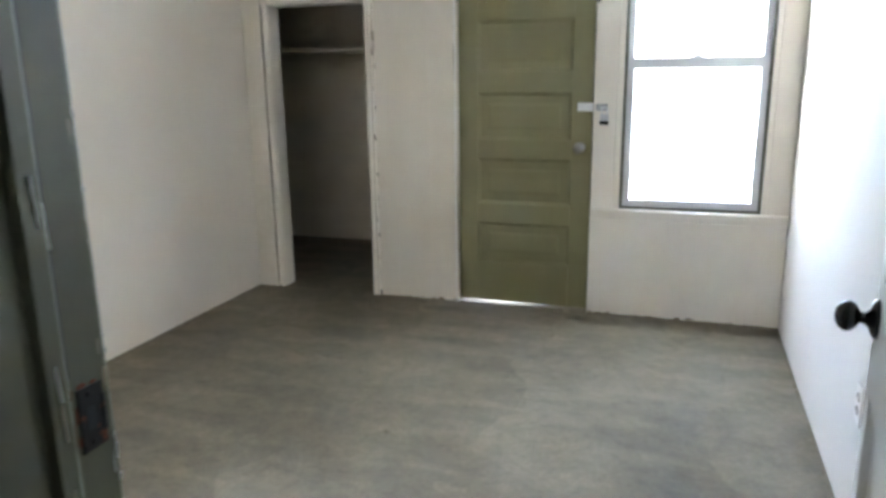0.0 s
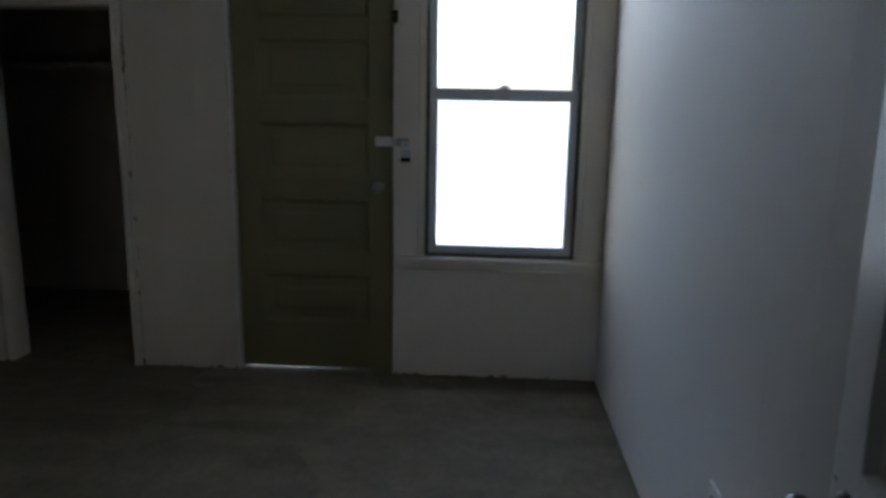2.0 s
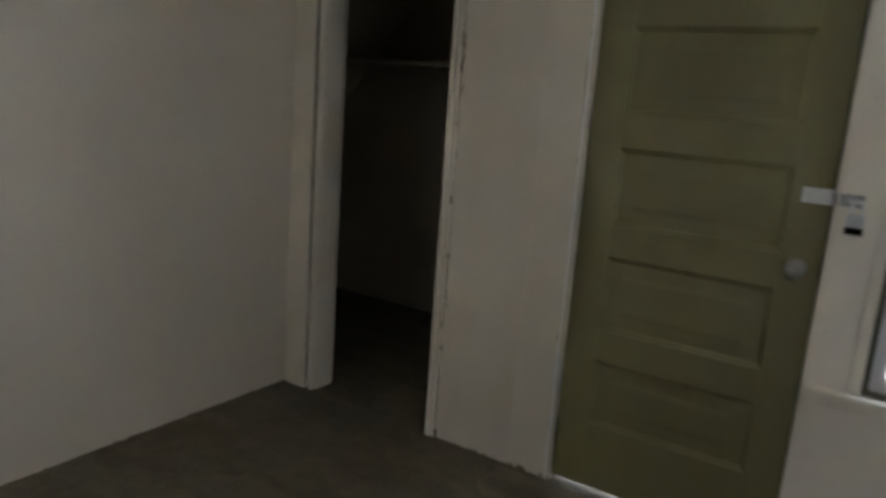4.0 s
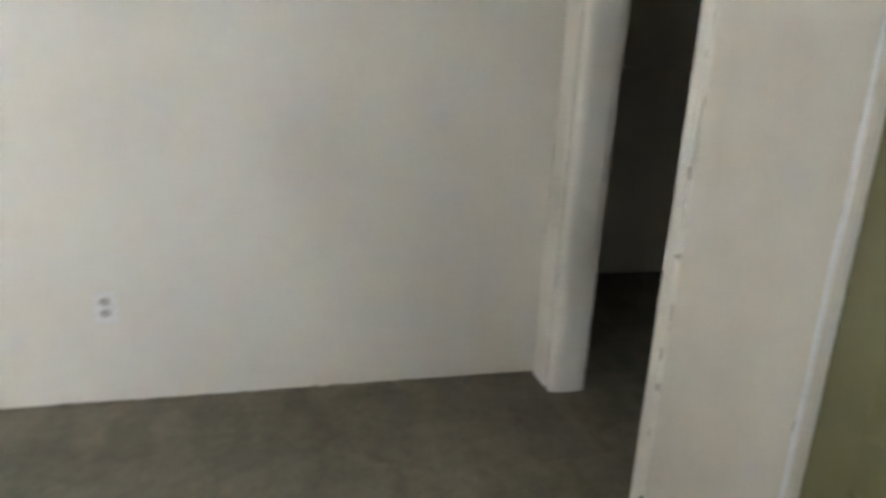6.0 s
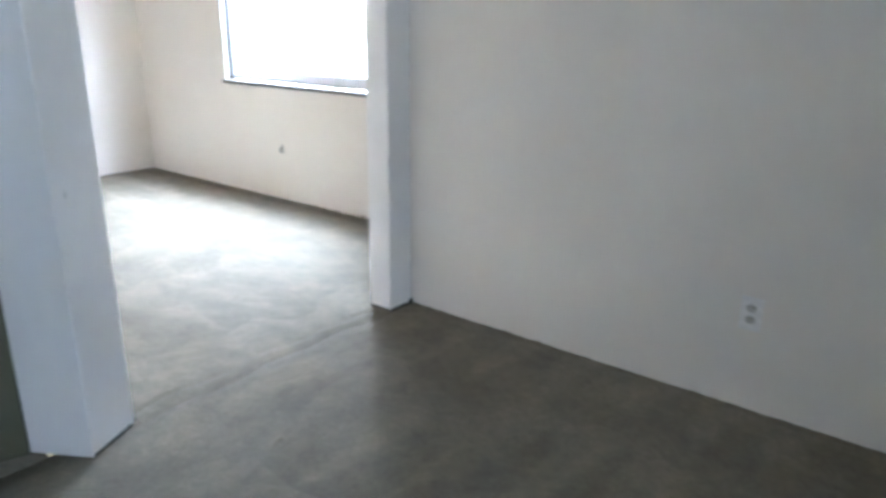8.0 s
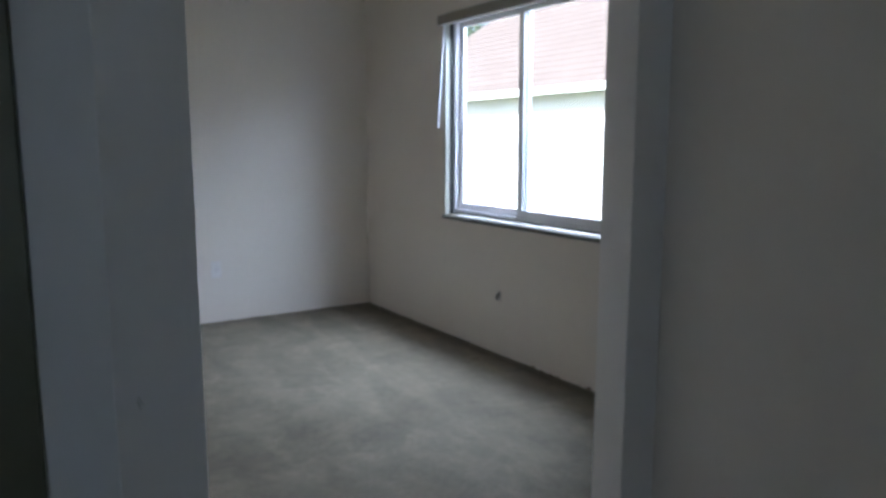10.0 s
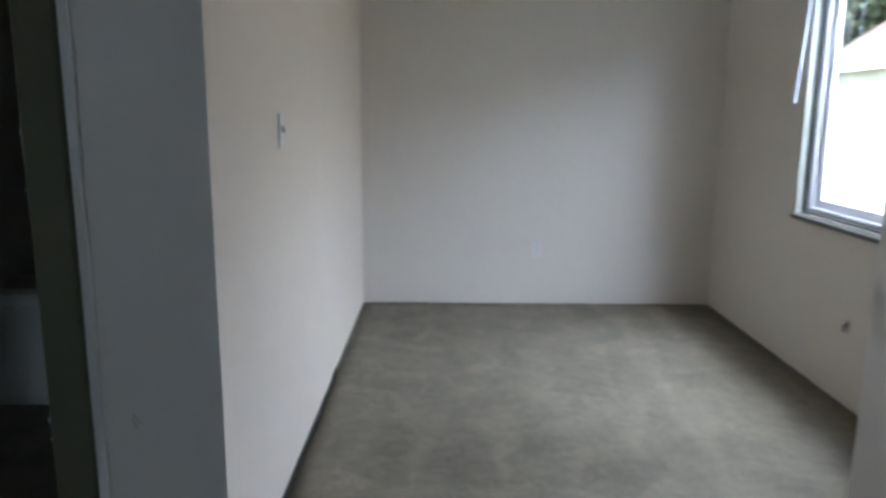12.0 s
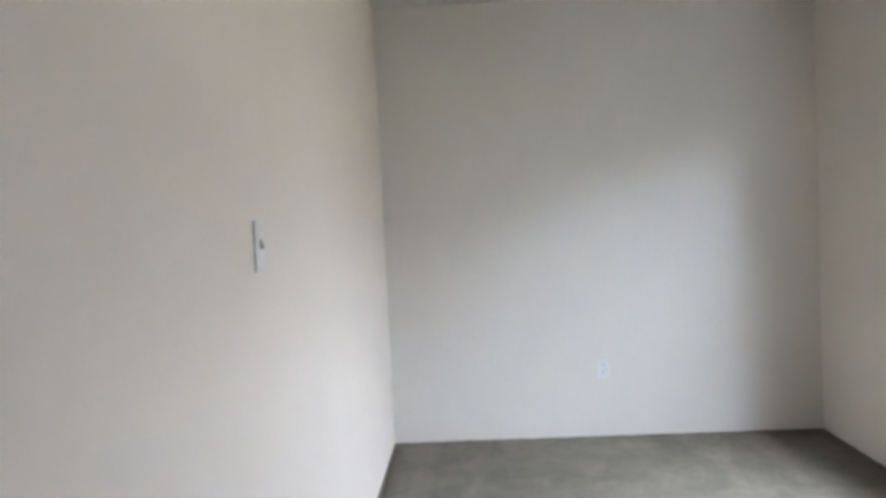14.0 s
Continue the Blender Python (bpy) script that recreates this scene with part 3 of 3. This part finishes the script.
part("window_frame", bm, OLIVE, window_1, "dark olive painted surround")
bm = bmesh.new()
ring_frame(bm, x0 + 0.0145, x1 - 0.0145, z0 + 0.0145, 1.372, 0.036, AY + 0.002, AY + 0.03)
add_box(bm, x0 + 0.0145, AY - 0.003, 1.322, x1 - 0.0145, AY + 0.03, 1.376, 0.003)
lower = part("lower_sash", bm, SASH, window_1)
bm = bmesh.new()
ring_frame(bm, x0 + 0.0145, x1 - 0.0145, 1.345, z1 - 0.0145, 0.030, AY + 0.034, AY + 0.062)
upper = part("upper_sash", bm, SASH, window_1)
bm = bmesh.new()
add_box(bm, -0.030, -0.012, 0.0, 0.030, 0.012, 0.006, 0.002)
add_lathe(bm, [(0.013, 0.006), (0.012, 0.014), (0.006, 0.018)], pose(0, 0, 0), 14)
add_box(bm, -0.004, -0.024, 0.010, 0.026, -0.004, 0.016, 0.002)
lock_ = part("sash_lock", bm, SASH, window_1, smooth=True)
lock_.location = (2.585, AY + 0.015, 1.376)
g = box_part("pane", (x0 + 0.045, AY + 0.014, z0 + 0.045, x1 - 0.045, AY + 0.018, 1.33), HAZED, lower)
g.visible_shadow = False
g = box_part("pane", (x0 + 0.040, AY + 0.046, 1.365, x1 - 0.040, AY + 0.050, z1 - 0.040), GLASS, upper)
g.visible_shadow = False
bm = bmesh.new()
add_box(bm, 2.10, AY - 0.042, 0.572, AX - 0.002, AY + 0.0, 0.596, 0.006)
part("window_sill", bm, TRIM, window_1)
bm = bmesh.new()
add_box(bm, 2.10, AY - 0.020, 0.538, AX - 0.002, AY + 0.0, 0.570, 0.005)
part("apron", bm, TRIM, window_1)
bm = bmesh.new()
for a, b in ((2.206, 2.234), (2.936, 2.961)):
    add_box(bm, a, AY - 0.020, 0.598, b, AY, 2.2, 0.004)
part("casing", bm, TRIM, window_1)

# ---- the sliding window of the second room ----
window_2 = structure(new("window_2"), "white vinyl sliding window with a thin olive surround", "window")


def yring(bm, y0, y1, z0, z1, w, x0, x1, bevel=0.002):
    add_box(bm, x0, y0, z0, x1, y0 + w, z1, bevel)
    add_box(bm, x0, y1 - w, z0, x1, y1, z1, bevel)
    add_box(bm, x0, y0 + w, z0, x1, y1 - w, z0 + w, bevel)
    add_box(bm, x0, y0 + w, z1 - w, x1, y1 - w, z1, bevel)


y0, y1, z0, z1 = WB
YM = -1.82
bm = bmesh.new()
for box in ((BW - 0.018, y0, z0 + 0.0105, BW + 0.010, y0 + 0.018, z1), (BW - 0.018, y1 - 0.018, z0 + 0.0105, BW + 0.010, y1, z1),
            (BW - 0.018, y0 + 0.018, z1 - 0.018, BW + 0.010, y1 - 0.018, z1)):
    add_box(bm, *box, 0.002)
part("surround", bm, DULL, window_2)
bm = bmesh.new()
yring(bm, y0 + 0.0185, y1 - 0.0185, z0 + 0.0185, z1 - 0.0185, 0.008, BW - 0.044, BW - 0.020)
part("gasket", bm, GASKET_SHADE, window_2, "dark rubber gasket")
box_part("window_sill", (BW - 0.040, y0 - 0.012, z0 - 0.014, BW + 0.022, y1 + 0.012, z0 + 0.008), OLIVE, window_2, 0.004)
bm = bmesh.new()
yring(bm, y0 + 0.018, y1 - 0.018, z0 + 0.018, z1 - 0.018, 0.030, BW - 0.105, BW - 0.045)
part("window_frame", bm, VINYL, window_2)
bm = bmesh.new()
yring(bm, y0 + 0.045, YM + 0.03, z0 + 0.045, z1 - 0.045, 0.045, BW - 0.098, BW - 0.076)
s1 = part("fixed_sash", bm, VINYL, window_2)
bm = bmesh.new()
yring(bm, YM - 0.03, y1 - 0.045, z0 + 0.045, z1 - 0.045, 0.045, BW - 0.072, BW - 0.050)
s2 = part("sliding_sash", bm, VINYL, window_2)
g = box_part("pane", (BW - 0.089, y0 + 0.085, z0 + 0.085, BW - 0.085, YM - 0.01, z1 - 0.085), GLASS, s1)
g.visible_shadow = False
g = box_part("pane", (BW - 0.063, YM + 0.01, z0 + 0.085, BW - 0.059, y1 - 0.085, z1 - 0.085), GLASS, s2)
g.visible_shadow = False

blind = thing("window_blind", BW + 0.03, (y0 + y1) / 2, 2.02, "raised window blind with a hanging plastic wand", "blind")
bm = bmesh.new()
add_box(bm, -0.018, y0 - (y0 + y1) / 2 - 0.01, -0.03, 0.030, (y1 - y0) / 2 + 0.01, 0.03, 0.006)
part("headrail", bm, SHADE, blind)
bm = bmesh.new()
add_tube(bm, [(0.012, -0.72, -0.02), (0.018, -0.735, -0.2), (0.024, -0.755, -0.45), (0.028, -0.775, -0.66)], 0.006, 6)
part("wand", bm, WAND, blind, "clear plastic tilt wand", smooth=True)


# ---- outlets, switch, jack, cable ----
def outlet(m, label, sockets=SOCKET):
    o = thing("wall_outlet", 0, 0, 0, label, "outlet", "duplex wall outlets")
    bm = bmesh.new()
    add_box(bm, -0.035, -0.006, -0.0575, 0.035, 0.0, 0.0575, 0.003)
    pl = part("cover_plate", bm, PLATE, o)
    for z in (0.02, -0.02):
        bm = bmesh.new()
        add_lathe(bm, [(0.0165, 0.0), (0.0165, 0.0025), (0.0155, 0.0035)], pose(0, -0.0055, z, 90, 0, 0) @ Matrix.Diagonal((1, 0.84, 1, 1)), 18)
        s = part("socket", bm, sockets, o)
        for nm, x, w, h in (("slot", -0.006, 0.0012, 0.009), ("slot", 0.006, 0.0012, 0.007)):
            box_part("slot", (x - w, -0.0096, z + 0.002, x + w, -0.0088, z + 0.002 + h), SLOT, s)
    bm = bmesh.new()
    add_lathe(bm, [(0.003, 0.0), (0.0025, 0.0012)], pose(0, -0.006, 0, 90, 0, 0), 10)
    part("screw", bm, STEEL, o)
    o.matrix_basis = m
    return o


outlet(pose(0.0, 1.470, 0.343, 0, 0, 90), "white duplex outlet low on the bare bedroom wall")
outlet(pose(AX - 0.003, 1.222, 0.388, 0, 0, -90), "white duplex outlet low on the panelled wall")
outlet(pose(0.318, BS, 0.380, 0, 0, 180), "white duplex outlet on the far wall", PLATE)

switch = thing("light_switch", 0, 0, 0, "white toggle light switch on the warm-tinted wall", "light switch")
bm = bmesh.new()
add_box(bm, -0.035, -0.006, -0.0575, 0.035, 0.0, 0.0575, 0.003)
part("cover_plate", bm, PLATE, switch)
bm = bmesh.new()
add_box(bm, -0.005, -0.016, -0.011, 0.005, -0.005, 0.011, 0.002, pose(0, 0, 0, -24, 0, 0))
part("toggle", bm, PLATE, switch)
switch.matrix_basis = pose(BE, -1.238, 1.243, 0, 0, -90)

jack = thing("cable_jack", 0, 0, 0, "open wall jack with a stub of dark cable", "wall jack")
bm = bmesh.new()
add_box(bm, -0.012, -0.006, -0.03, 0.012, 0.0, 0.03, 0.003)
part("backing", bm, SOCKET, jack)
bm = bmesh.new()
add_tube(bm, [(0, 0.0, 0.008), (0, -0.015, 0.010), (0.003, -0.024, 0.0), (0.004, -0.024, -0.022)], 0.005)
part("cable_end", bm, CABLE, jack, smooth=True)
jack.matrix_basis = pose(BW, -1.935, 0.364, 0, 0, 90)

cable = thing("loose_cable", BE, -2.175, 0.0, "dark cable stub rising from the carpet edge", "cable")
bm = bmesh.new()
add_tube(bm, [(-0.012, 0.0, 0.0), (-0.014, 0.004, 0.03), (-0.024, 0.012, 0.05), (-0.022, 0.0, 0.062)], 0.005)
part("stub", bm, CABLE, cable, smooth=True)
bm = bmesh.new()
add_tube(bm, [(-0.010, 0.0, 0.004), (-0.010, 0.25, 0.006), (-0.012, 0.55, 0.005), (-0.010, 0.9, 0.006), (-0.014, 1.2, 0.005)], 0.0045)
part("run", bm, CABLE, cable, smooth=True)

# ---- hall doorway: painted jamb with its strike plate, casing, the open white door ----
door_frame = structure(new("trim_hall_door_frame"), "grey green painted doorway frame with chipped edges", "door frame")
bm = bmesh.new()
add_prism(bm, [(1.631, -0.130), (1.631, -0.092), (1.637, -0.086), (1.727, -0.121), (1.735, -0.133), (1.733, -0.206), (1.743, -0.210), (1.751, -0.220), (1.751, -0.250), (1.739, -0.256), (1.739, -0.29), (1.70, -0.29), (1.69, -0.17)], 0.0, 2.16)
part("casing", bm, SAGE, door_frame)
bm = bmesh.new()
add_prism(bm, [(1.70, -0.292), (1.758, -0.292), (1.770, -0.30), (1.770, -0.40), (1.63, -0.40), (1.63, -0.292)], 0.0, 2.16)
part("hall_casing", bm, SAGE, door_frame)
box_part("right_jamb", (DOORWAY[1] - 0.012, -0.275, 0.0, DOORWAY[1] + 0.015, -0.145, 2.1), SAGE, door_frame, 0.002)
box_part("head_jamb", (DOORWAY[0] + 0.01, -0.275, 2.08, DOORWAY[1] - 0.014, -0.145, 2.105), SAGE, door_frame, 0.002)
strike = thing("strike_plate", 1.7325, -0.168, 0.826, "dark iron strike plate on the chipped jamb", "strike plate")
bm = bmesh.new()
add_box(bm, 0.0, -0.024, -0.050, 0.004, 0.024, 0.050, 0.0012)
add_box(bm, -0.002, 0.018, -0.03, 0.005, 0.027, 0.03, 0.002)
part("plate", bm, IRON, strike)
box_part("bolt_hole", (0.0035, -0.012, -0.018, 0.0046, 0.006, 0.018), SLOT, strike)
for z in (0.038, -0.038):
    bm = bmesh.new()
    add_lathe(bm, [(0.005, 0), (0.004, 0.0015)], pose(0.004, -0.003, z, 0, 90, 0), 10)
    part("screw", bm, IRON, strike)
for y, z, w, h in ((-0.012, 0.054, 0.010, 0.005), (0.010, 0.053, 0.008, 0.004), (-0.026, 0.012, 0.003, 0.016), (-0.026, -0.03, 0.003, 0.010)):
    bm = bmesh.new()
    add_lathe(bm, [(1.0, 0.0), (0.7, 0.0012)], pose(0.0012, y, z, 0, 90, 0) @ Matrix.Diagonal((h, w, 1, 1)), 7)
    part("rust_flake", bm, RUST, strike)
# a dark strip paints the shade of the jamb's groove; nothing is recessed
box_part("groove_shade", (1.7318, -0.2045, 0.90, 1.7345, -0.1985, 2.05), GASKET_SHADE, door_frame, 0.0004)
# flakes of bare undercoat along the jamb's edge
random.seed(4)
for k in range(30):
    z = random.uniform(0.15, 0.82) if k < 20 else random.uniform(0.9, 1.8)
    h = random.uniform(0.002, 0.007)
    bm = bmesh.new()
    add_box(bm, -0.0018, -0.003, -h, 0.0018, 0.003, h, 0.0008, pose(1.7325, -0.131 + random.uniform(-0.004, 0.004), z, random.uniform(-10, 10), 0, -35))
    part("chip", bm, CHALK, door_frame)
for k in range(26):                    # long flakes lifted along the two ridges of the jamb
    z, h = random.uniform(0.2, 1.9), random.uniform(0.006, 0.035)
    x, y = random.choice(((1.7335, -0.139), (1.7515, -0.232), (1.7445, -0.211)))
    bm = bmesh.new()
    add_box(bm, -0.0014, -0.0022, -h, 0.0014, 0.0022, h, 0.0006, pose(x, y + random.uniform(-0.002, 0.002), z, random.uniform(-4, 4), random.uniform(-3, 3), -30))
    part("chip", bm, (CHALK, OLDPAINT, BARE)[k % 3], door_frame)

white_door = panel_door("open_door", 0.68, 2.03, 0.036, DOORWHITE, [(0.0, 0.24), (0.798, 0.98), (1.885, 2.03)], 0.072,
                        "open white panelled door with a black knob", False)
knob(white_door, pose(0.055, 0.0, 0.918, 90, 0, 0), BLACK, 0.0245, 0.042, 0.0315)
bm = bmesh.new()
add_lathe(bm, [(0.0025, 0), (0.002, 0.001)], pose(0.014, 0.0, 0.945, 90, 0, 0), 10)
part("latch_button", bm, BARE, white_door)
white_door.matrix_basis = pose(2.856, 0.322, 0.022, 0, 0, -99)

# ---- chips in the paint of the closet stop and the door board ----
for k in range(38):
    z = (1.484 + random.uniform(-0.06, 0.06)) if k < 8 else random.uniform(0.1, 1.7)
    x = 0.843 + random.uniform(-0.006, 0.012)
    h, w = random.uniform(0.005, 0.024), random.uniform(0.002, 0.0065)
    bm = bmesh.new()
    add_lathe(bm, [(1.0, 0.0), (0.8, 0.0012)], pose(x, AY - (0.018 if x < 0.841 else 0.0098), z, 90, 0, 0) @ Matrix.Diagonal((w, h, 1, 1)), 7)
    part("paint_chip", bm, OLDPAINT if k % 3 else BARE, closet_casing)
for k in range(12):
    z, h, w = random.uniform(0.05, 1.6), random.uniform(0.008, 0.07), random.uniform(0.0008, 0.003)
    bm = bmesh.new()
    add_lathe(bm, [(1.0, 0.0), (0.8, 0.001)], pose(1.322 + random.uniform(-0.004, 0.003), AY - 0.0138, z, 90, 0, 0) @ Matrix.Diagonal((w, h, 1, 1)), 7)
    part("paint_chip", bm, OLDPAINT, wall_north)

for x, w, h in ((0.8405, 0.007, 0.036), (1.0, 0.006, 0.010)):   # dark blocks for the shade in gaps at the boards' feet
    box_part("foot_gap_shade", (x, AY - 0.0195 if x < 0.9 else AY - 0.0125, -0.002, x + w, AY - 0.012 if x < 0.9 else AY - 0.0105, h), GASKET_SHADE, wall_north, 0.0012)

# ---- ragged pile and broken paint where the walls meet the carpet ----
def carpet_edge(name, a, b, normal, seed):
    """Tufts of pile standing unevenly against a wall's foot, from a to b."""
    random.seed(seed)
    bm = bmesh.new()
    a, b, nv = Vector((*a, 0)), Vector((*b, 0)), Vector((*normal, 0))
    k = max(4, int((b - a).length / 0.022))
    prev = None
    for i in range(k + 1):
        p = a.lerp(b, i / k)
        h = 0.002 + 0.006 * abs(noise.noise((i * 0.31, seed, 0.0))) + random.uniform(0, 0.0025)
        d = 0.010 + random.uniform(0, 0.008)
        row = [bm.verts.new(q) for q in (p + nv * 0.0006 + Vector((0, 0, h)), p + nv * (d * 0.5) + Vector((0, 0, h * 0.8)), p + nv * d + Vector((0, 0, -0.006)))]
        if prev:
            for u in range(2):
                bm.faces.new((prev[u], prev[u + 1], row[u + 1], row[u]))
        prev = row
    return structure(part(name, bm, CARPET, smooth=True), "uneven carpet edge along the wall", "carpet edge")


carpet_edge("trim_carpet_edge_west", (0, 0), (0, AY), (1, 0), 1)
carpet_edge("trim_carpet_edge_north", (0.845, AY - 0.014), (1.33, AY - 0.014), (0, -1), 2)
carpet_edge("trim_carpet_edge_window", (2.09, AY - 0.010), (AX - 0.006, AY - 0.010), (0, -1), 3)
carpet_edge("trim_carpet_edge_east", (AX - 0.003, 0.6), (AX - 0.003, AY), (-1, 0), 4)
carpet_edge("trim_carpet_edge_second_west", (BW, BS), (BW, -0.12), (1, 0), 5)
carpet_edge("trim_carpet_edge_second_south", (BW, BS), (BE, BS), (0, 1), 6)
carpet_edge("trim_carpet_edge_second_east", (BE, BS), (BE, -0.12), (-1, 0), 7)
random.seed(12)
for k in range(26):                    # paint broken away at the boards' feet
    x = random.choice((random.uniform(0.85, 1.17), random.uniform(1.18, 1.325), random.uniform(2.1, 2.23), random.uniform(2.25, 2.65), random.uniform(2.67, 3.0)))
    d = 0.011 if x < 1.175 else 0.014 if x < 1.33 else 0.009
    w, h = random.uniform(0.006, 0.026), random.uniform(0.003, 0.009)
    bm = bmesh.new()
    add_lathe(bm, [(1.0, 0.0), (0.7, 0.001)], pose(x, AY - d + 0.0002, random.uniform(0.0, 0.012), 90, 0, 0) @ Matrix.Diagonal((w, h, 1, 1)), 7)
    part("paint_chip", bm, (OLDPAINT, BARE)[k % 2], wall_north)
random.seed(21)
for k in range(12):                    # scuffs low on the bare walls
    y, z = random.uniform(0.1, 2.8), random.uniform(0.002, 0.007)
    w, h = random.uniform(0.004, 0.022), random.uniform(0.002, 0.006)
    bm = bmesh.new()
    add_lathe(bm, [(1.0, 0.0), (0.7, 0.0005)], pose(0.0002, y, z, 0, 90, 0) @ Matrix.Diagonal((h, w, 1, 1)), 7)
    part("paint_scuff", bm, OLDPAINT, wall_west)

for k in range(14):                    # plaster broken along the foot of the second room's window wall
    y, z = random.uniform(-1.7, -0.4), random.uniform(0.002, 0.012)
    w, h = random.uniform(0.006, 0.022), random.uniform(0.003, 0.010)
    bm = bmesh.new()
    add_lathe(bm, [(1.0, 0.0), (0.7, 0.0006)], pose(BW + 0.0002, y, z, 0, 90, 0) @ Matrix.Diagonal((h, w, 1, 1)), 7)
    part("paint_chip", bm, (BARE, OLDPAINT)[k % 2], wall_west_second)

# ---- outside ----
GROUND = -0.9
bm = bmesh.new()
s = [bm.verts.new(p) for p in ((-900, -900, GROUND), (900, -900, GROUND), (900, 900, GROUND), (-900, 900, GROUND))]
bm.faces.new(s)
structure(part("ground", bm, GRASS), "dry lawn around the houses", "ground")
structure(box_part("porch_floor", (-0.5, AY + T, -0.25, 4.2, AY + 4.95, -0.03), CONCRETE, None, 0.01), "sunlit concrete porch behind the olive door", "porch")

# the neighbouring house
house = thing("neighbour_house", -8.6, -4.0, GROUND, "white stucco house with a pinkish brown shingle roof", "house")
HX, HY0, HY1, HE = 0.0, -12.9, 9.0, 3.20      # wall face, ends and eave height, from the house's base
bm = bmesh.new()
add_box(bm, -7.0, HY0, 0.0, HX, HY1, HE + 0.05)
part("wall", bm, SIDING, house)
bm = bmesh.new()
for box in ((HX + 0.3, HY0 - 0.5, HE - 0.05, HX + 0.36, HY1 + 0.5, HE + 0.10), (-7.5, HY0 - 0.56, HE - 0.05, HX + 0.3, HY0 - 0.5, HE + 0.10)):
    add_box(bm, *box, 0.005)
add_box(bm, -7.5, HY0 - 0.5, HE - 0.03, HX + 0.3, HY1 + 0.5, HE + 0.0)
part("fascia", bm, FASCIA, house)
bm = bmesh.new()
rise = 0.92
apex = 4.0
courses = 26
for c in range(courses):
    a, b = apex * c / courses, apex * (c + 1) / courses + 0.02
    y = HY0 - 0.55 + a
    random.seed(c)
    y -= random.uniform(0, 0.2)
    while y < HY1 + 0.5:
        w = random.uniform(0.22, 0.34)
        ya, yb = max(y, HY0 - 0.55 + a), y + w - 0.006
        if yb > ya + 0.02:
            zl, zh = HE + 0.115 + a * rise + 0.014, HE + 0.115 + b * rise
            va = [bm.verts.new(p) for p in ((HX + 0.36 - a, ya, zl), (HX + 0.36 - a, yb, zl), (HX + 0.36 - b, yb, zh), (HX + 0.36 - b, max(ya, HY0 - 0.55 + b) if ya <= HY0 - 0.5 + a else ya, zh))]
            vb = [bm.verts.new(v.co - Vector((0, 0, 0.014))) for v in va]
            bm.faces.new(va)
            for i in range(4):
                bm.faces.new((va[i], vb[i], vb[(i + 1) % 4], va[(i + 1) % 4]))
        y += w
roof = part("roof", bm, SHINGLE, house)
bm = bmesh.new()
v = [bm.verts.new(p) for p in ((HX + 0.36, HY0 - 0.56, HE + 0.1), (HX + 0.36, HY1 + 0.5, HE + 0.1), (HX + 0.36 - apex, HY1 + 0.5, HE + 0.1 + apex * rise),
                               (HX + 0.36 - apex, HY0 - 0.56 + apex, HE + 0.1 + apex * rise), (-7.5, HY0 - 0.56, HE + 0.1), (-7.5, HY1 + 0.5, HE + 0.1))]
for f in ((0, 1, 2, 3), (4, 0, 3), (5, 4, 3, 2), (1, 5, 2), (0, 4, 5, 1)):
    bm.faces.new([v[i] for i in f])
part("roof_deck", bm, BARK, house)

# an added pale backdrop that sets the brightness of the bedroom window's hazed pane
structure(box_part("backdrop_pale_panel", (-4.0, 8.0, GROUND, 9.0, 8.25, 1.28), RENDERED, None, 0.02), "added pale backdrop that brightens the hazed lower pane", "garden wall")


# added unseen wall, keeps eastern sky light off the bedroom's west side
structure(box_part("wall_sky_blocker", (AX + T + 0.01, AY + T, GROUND, AX + T + 0.13, 4.25, 2.9), SIDING, None, 0.01), "added unseen outside wall that blocks sky light from the east", "wall")


def tree(name, x, y, height, spread, seed, label):
    random.seed(seed)
    t = thing(name, x, y, GROUND, label, "tree")
    bm = bmesh.new()
    add_tube(bm, [(0, 0, 0), (0.1, 0.05, height * 0.3), (-0.1, 0.1, height * 0.6), (0.05, 0, height * 0.9)], [0.28, 0.22, 0.14, 0.04], 9)
    tips = []
    for k in range(16):
        a, h = random.uniform(0, 6.28), height * random.uniform(0.25, 0.85)
        r = spread * random.uniform(0.5, 0.95) * (1.1 - 0.7 * (h / height))
        p = [(0, 0, h), (r * 0.5 * math.cos(a), r * 0.5 * math.sin(a), h + 0.3), (r * math.cos(a), r * math.sin(a), h + random.uniform(0.2, 1.2))]
        add_tube(bm, p, [0.09, 0.05, 0.02], 6)
        tips += [p[1], p[2], tuple((u + w) / 2 for u, w in zip(p[1], p[2]))]
    part("trunk", bm, BARK, t)
    verts, faces = [], []
    for tip in tips + [(0.0, 0.0, height * 0.92)] * 2:
        for k in range(420):
            c = Vector(tip) + Vector((random.gauss(0, 0.55), random.gauss(0, 0.55), random.gauss(0, 0.45)))
            q = Euler((random.uniform(0, 6.28), random.uniform(0, 6.28), random.uniform(0, 6.28))).to_matrix()
            s = random.uniform(0.05, 0.11)
            i = len(verts)
            verts += [c + q @ Vector(p) for p in ((-s, 0, 0), (0, -s * 0.5, 0.02), (s, 0, 0), (0, s * 0.5, 0.02))]
            faces.append((i, i + 1, i + 2, i + 3))
    me = bpy.data.meshes.new("crown")
    me.from_pydata([tuple(c) for c in verts], [], faces)
    me.materials.append(LEAF)
    crown = new("crown", me)
    crown.parent = t
    return t


tree("garden_tree", -15.5, -24.0, 11.0, 4.6, 3, "tall dark green tree behind the neighbouring roof")
tree("garden_tree", -9.8, -19.5, 7.0, 3.2, 8, "leafy tree beside the neighbouring house")
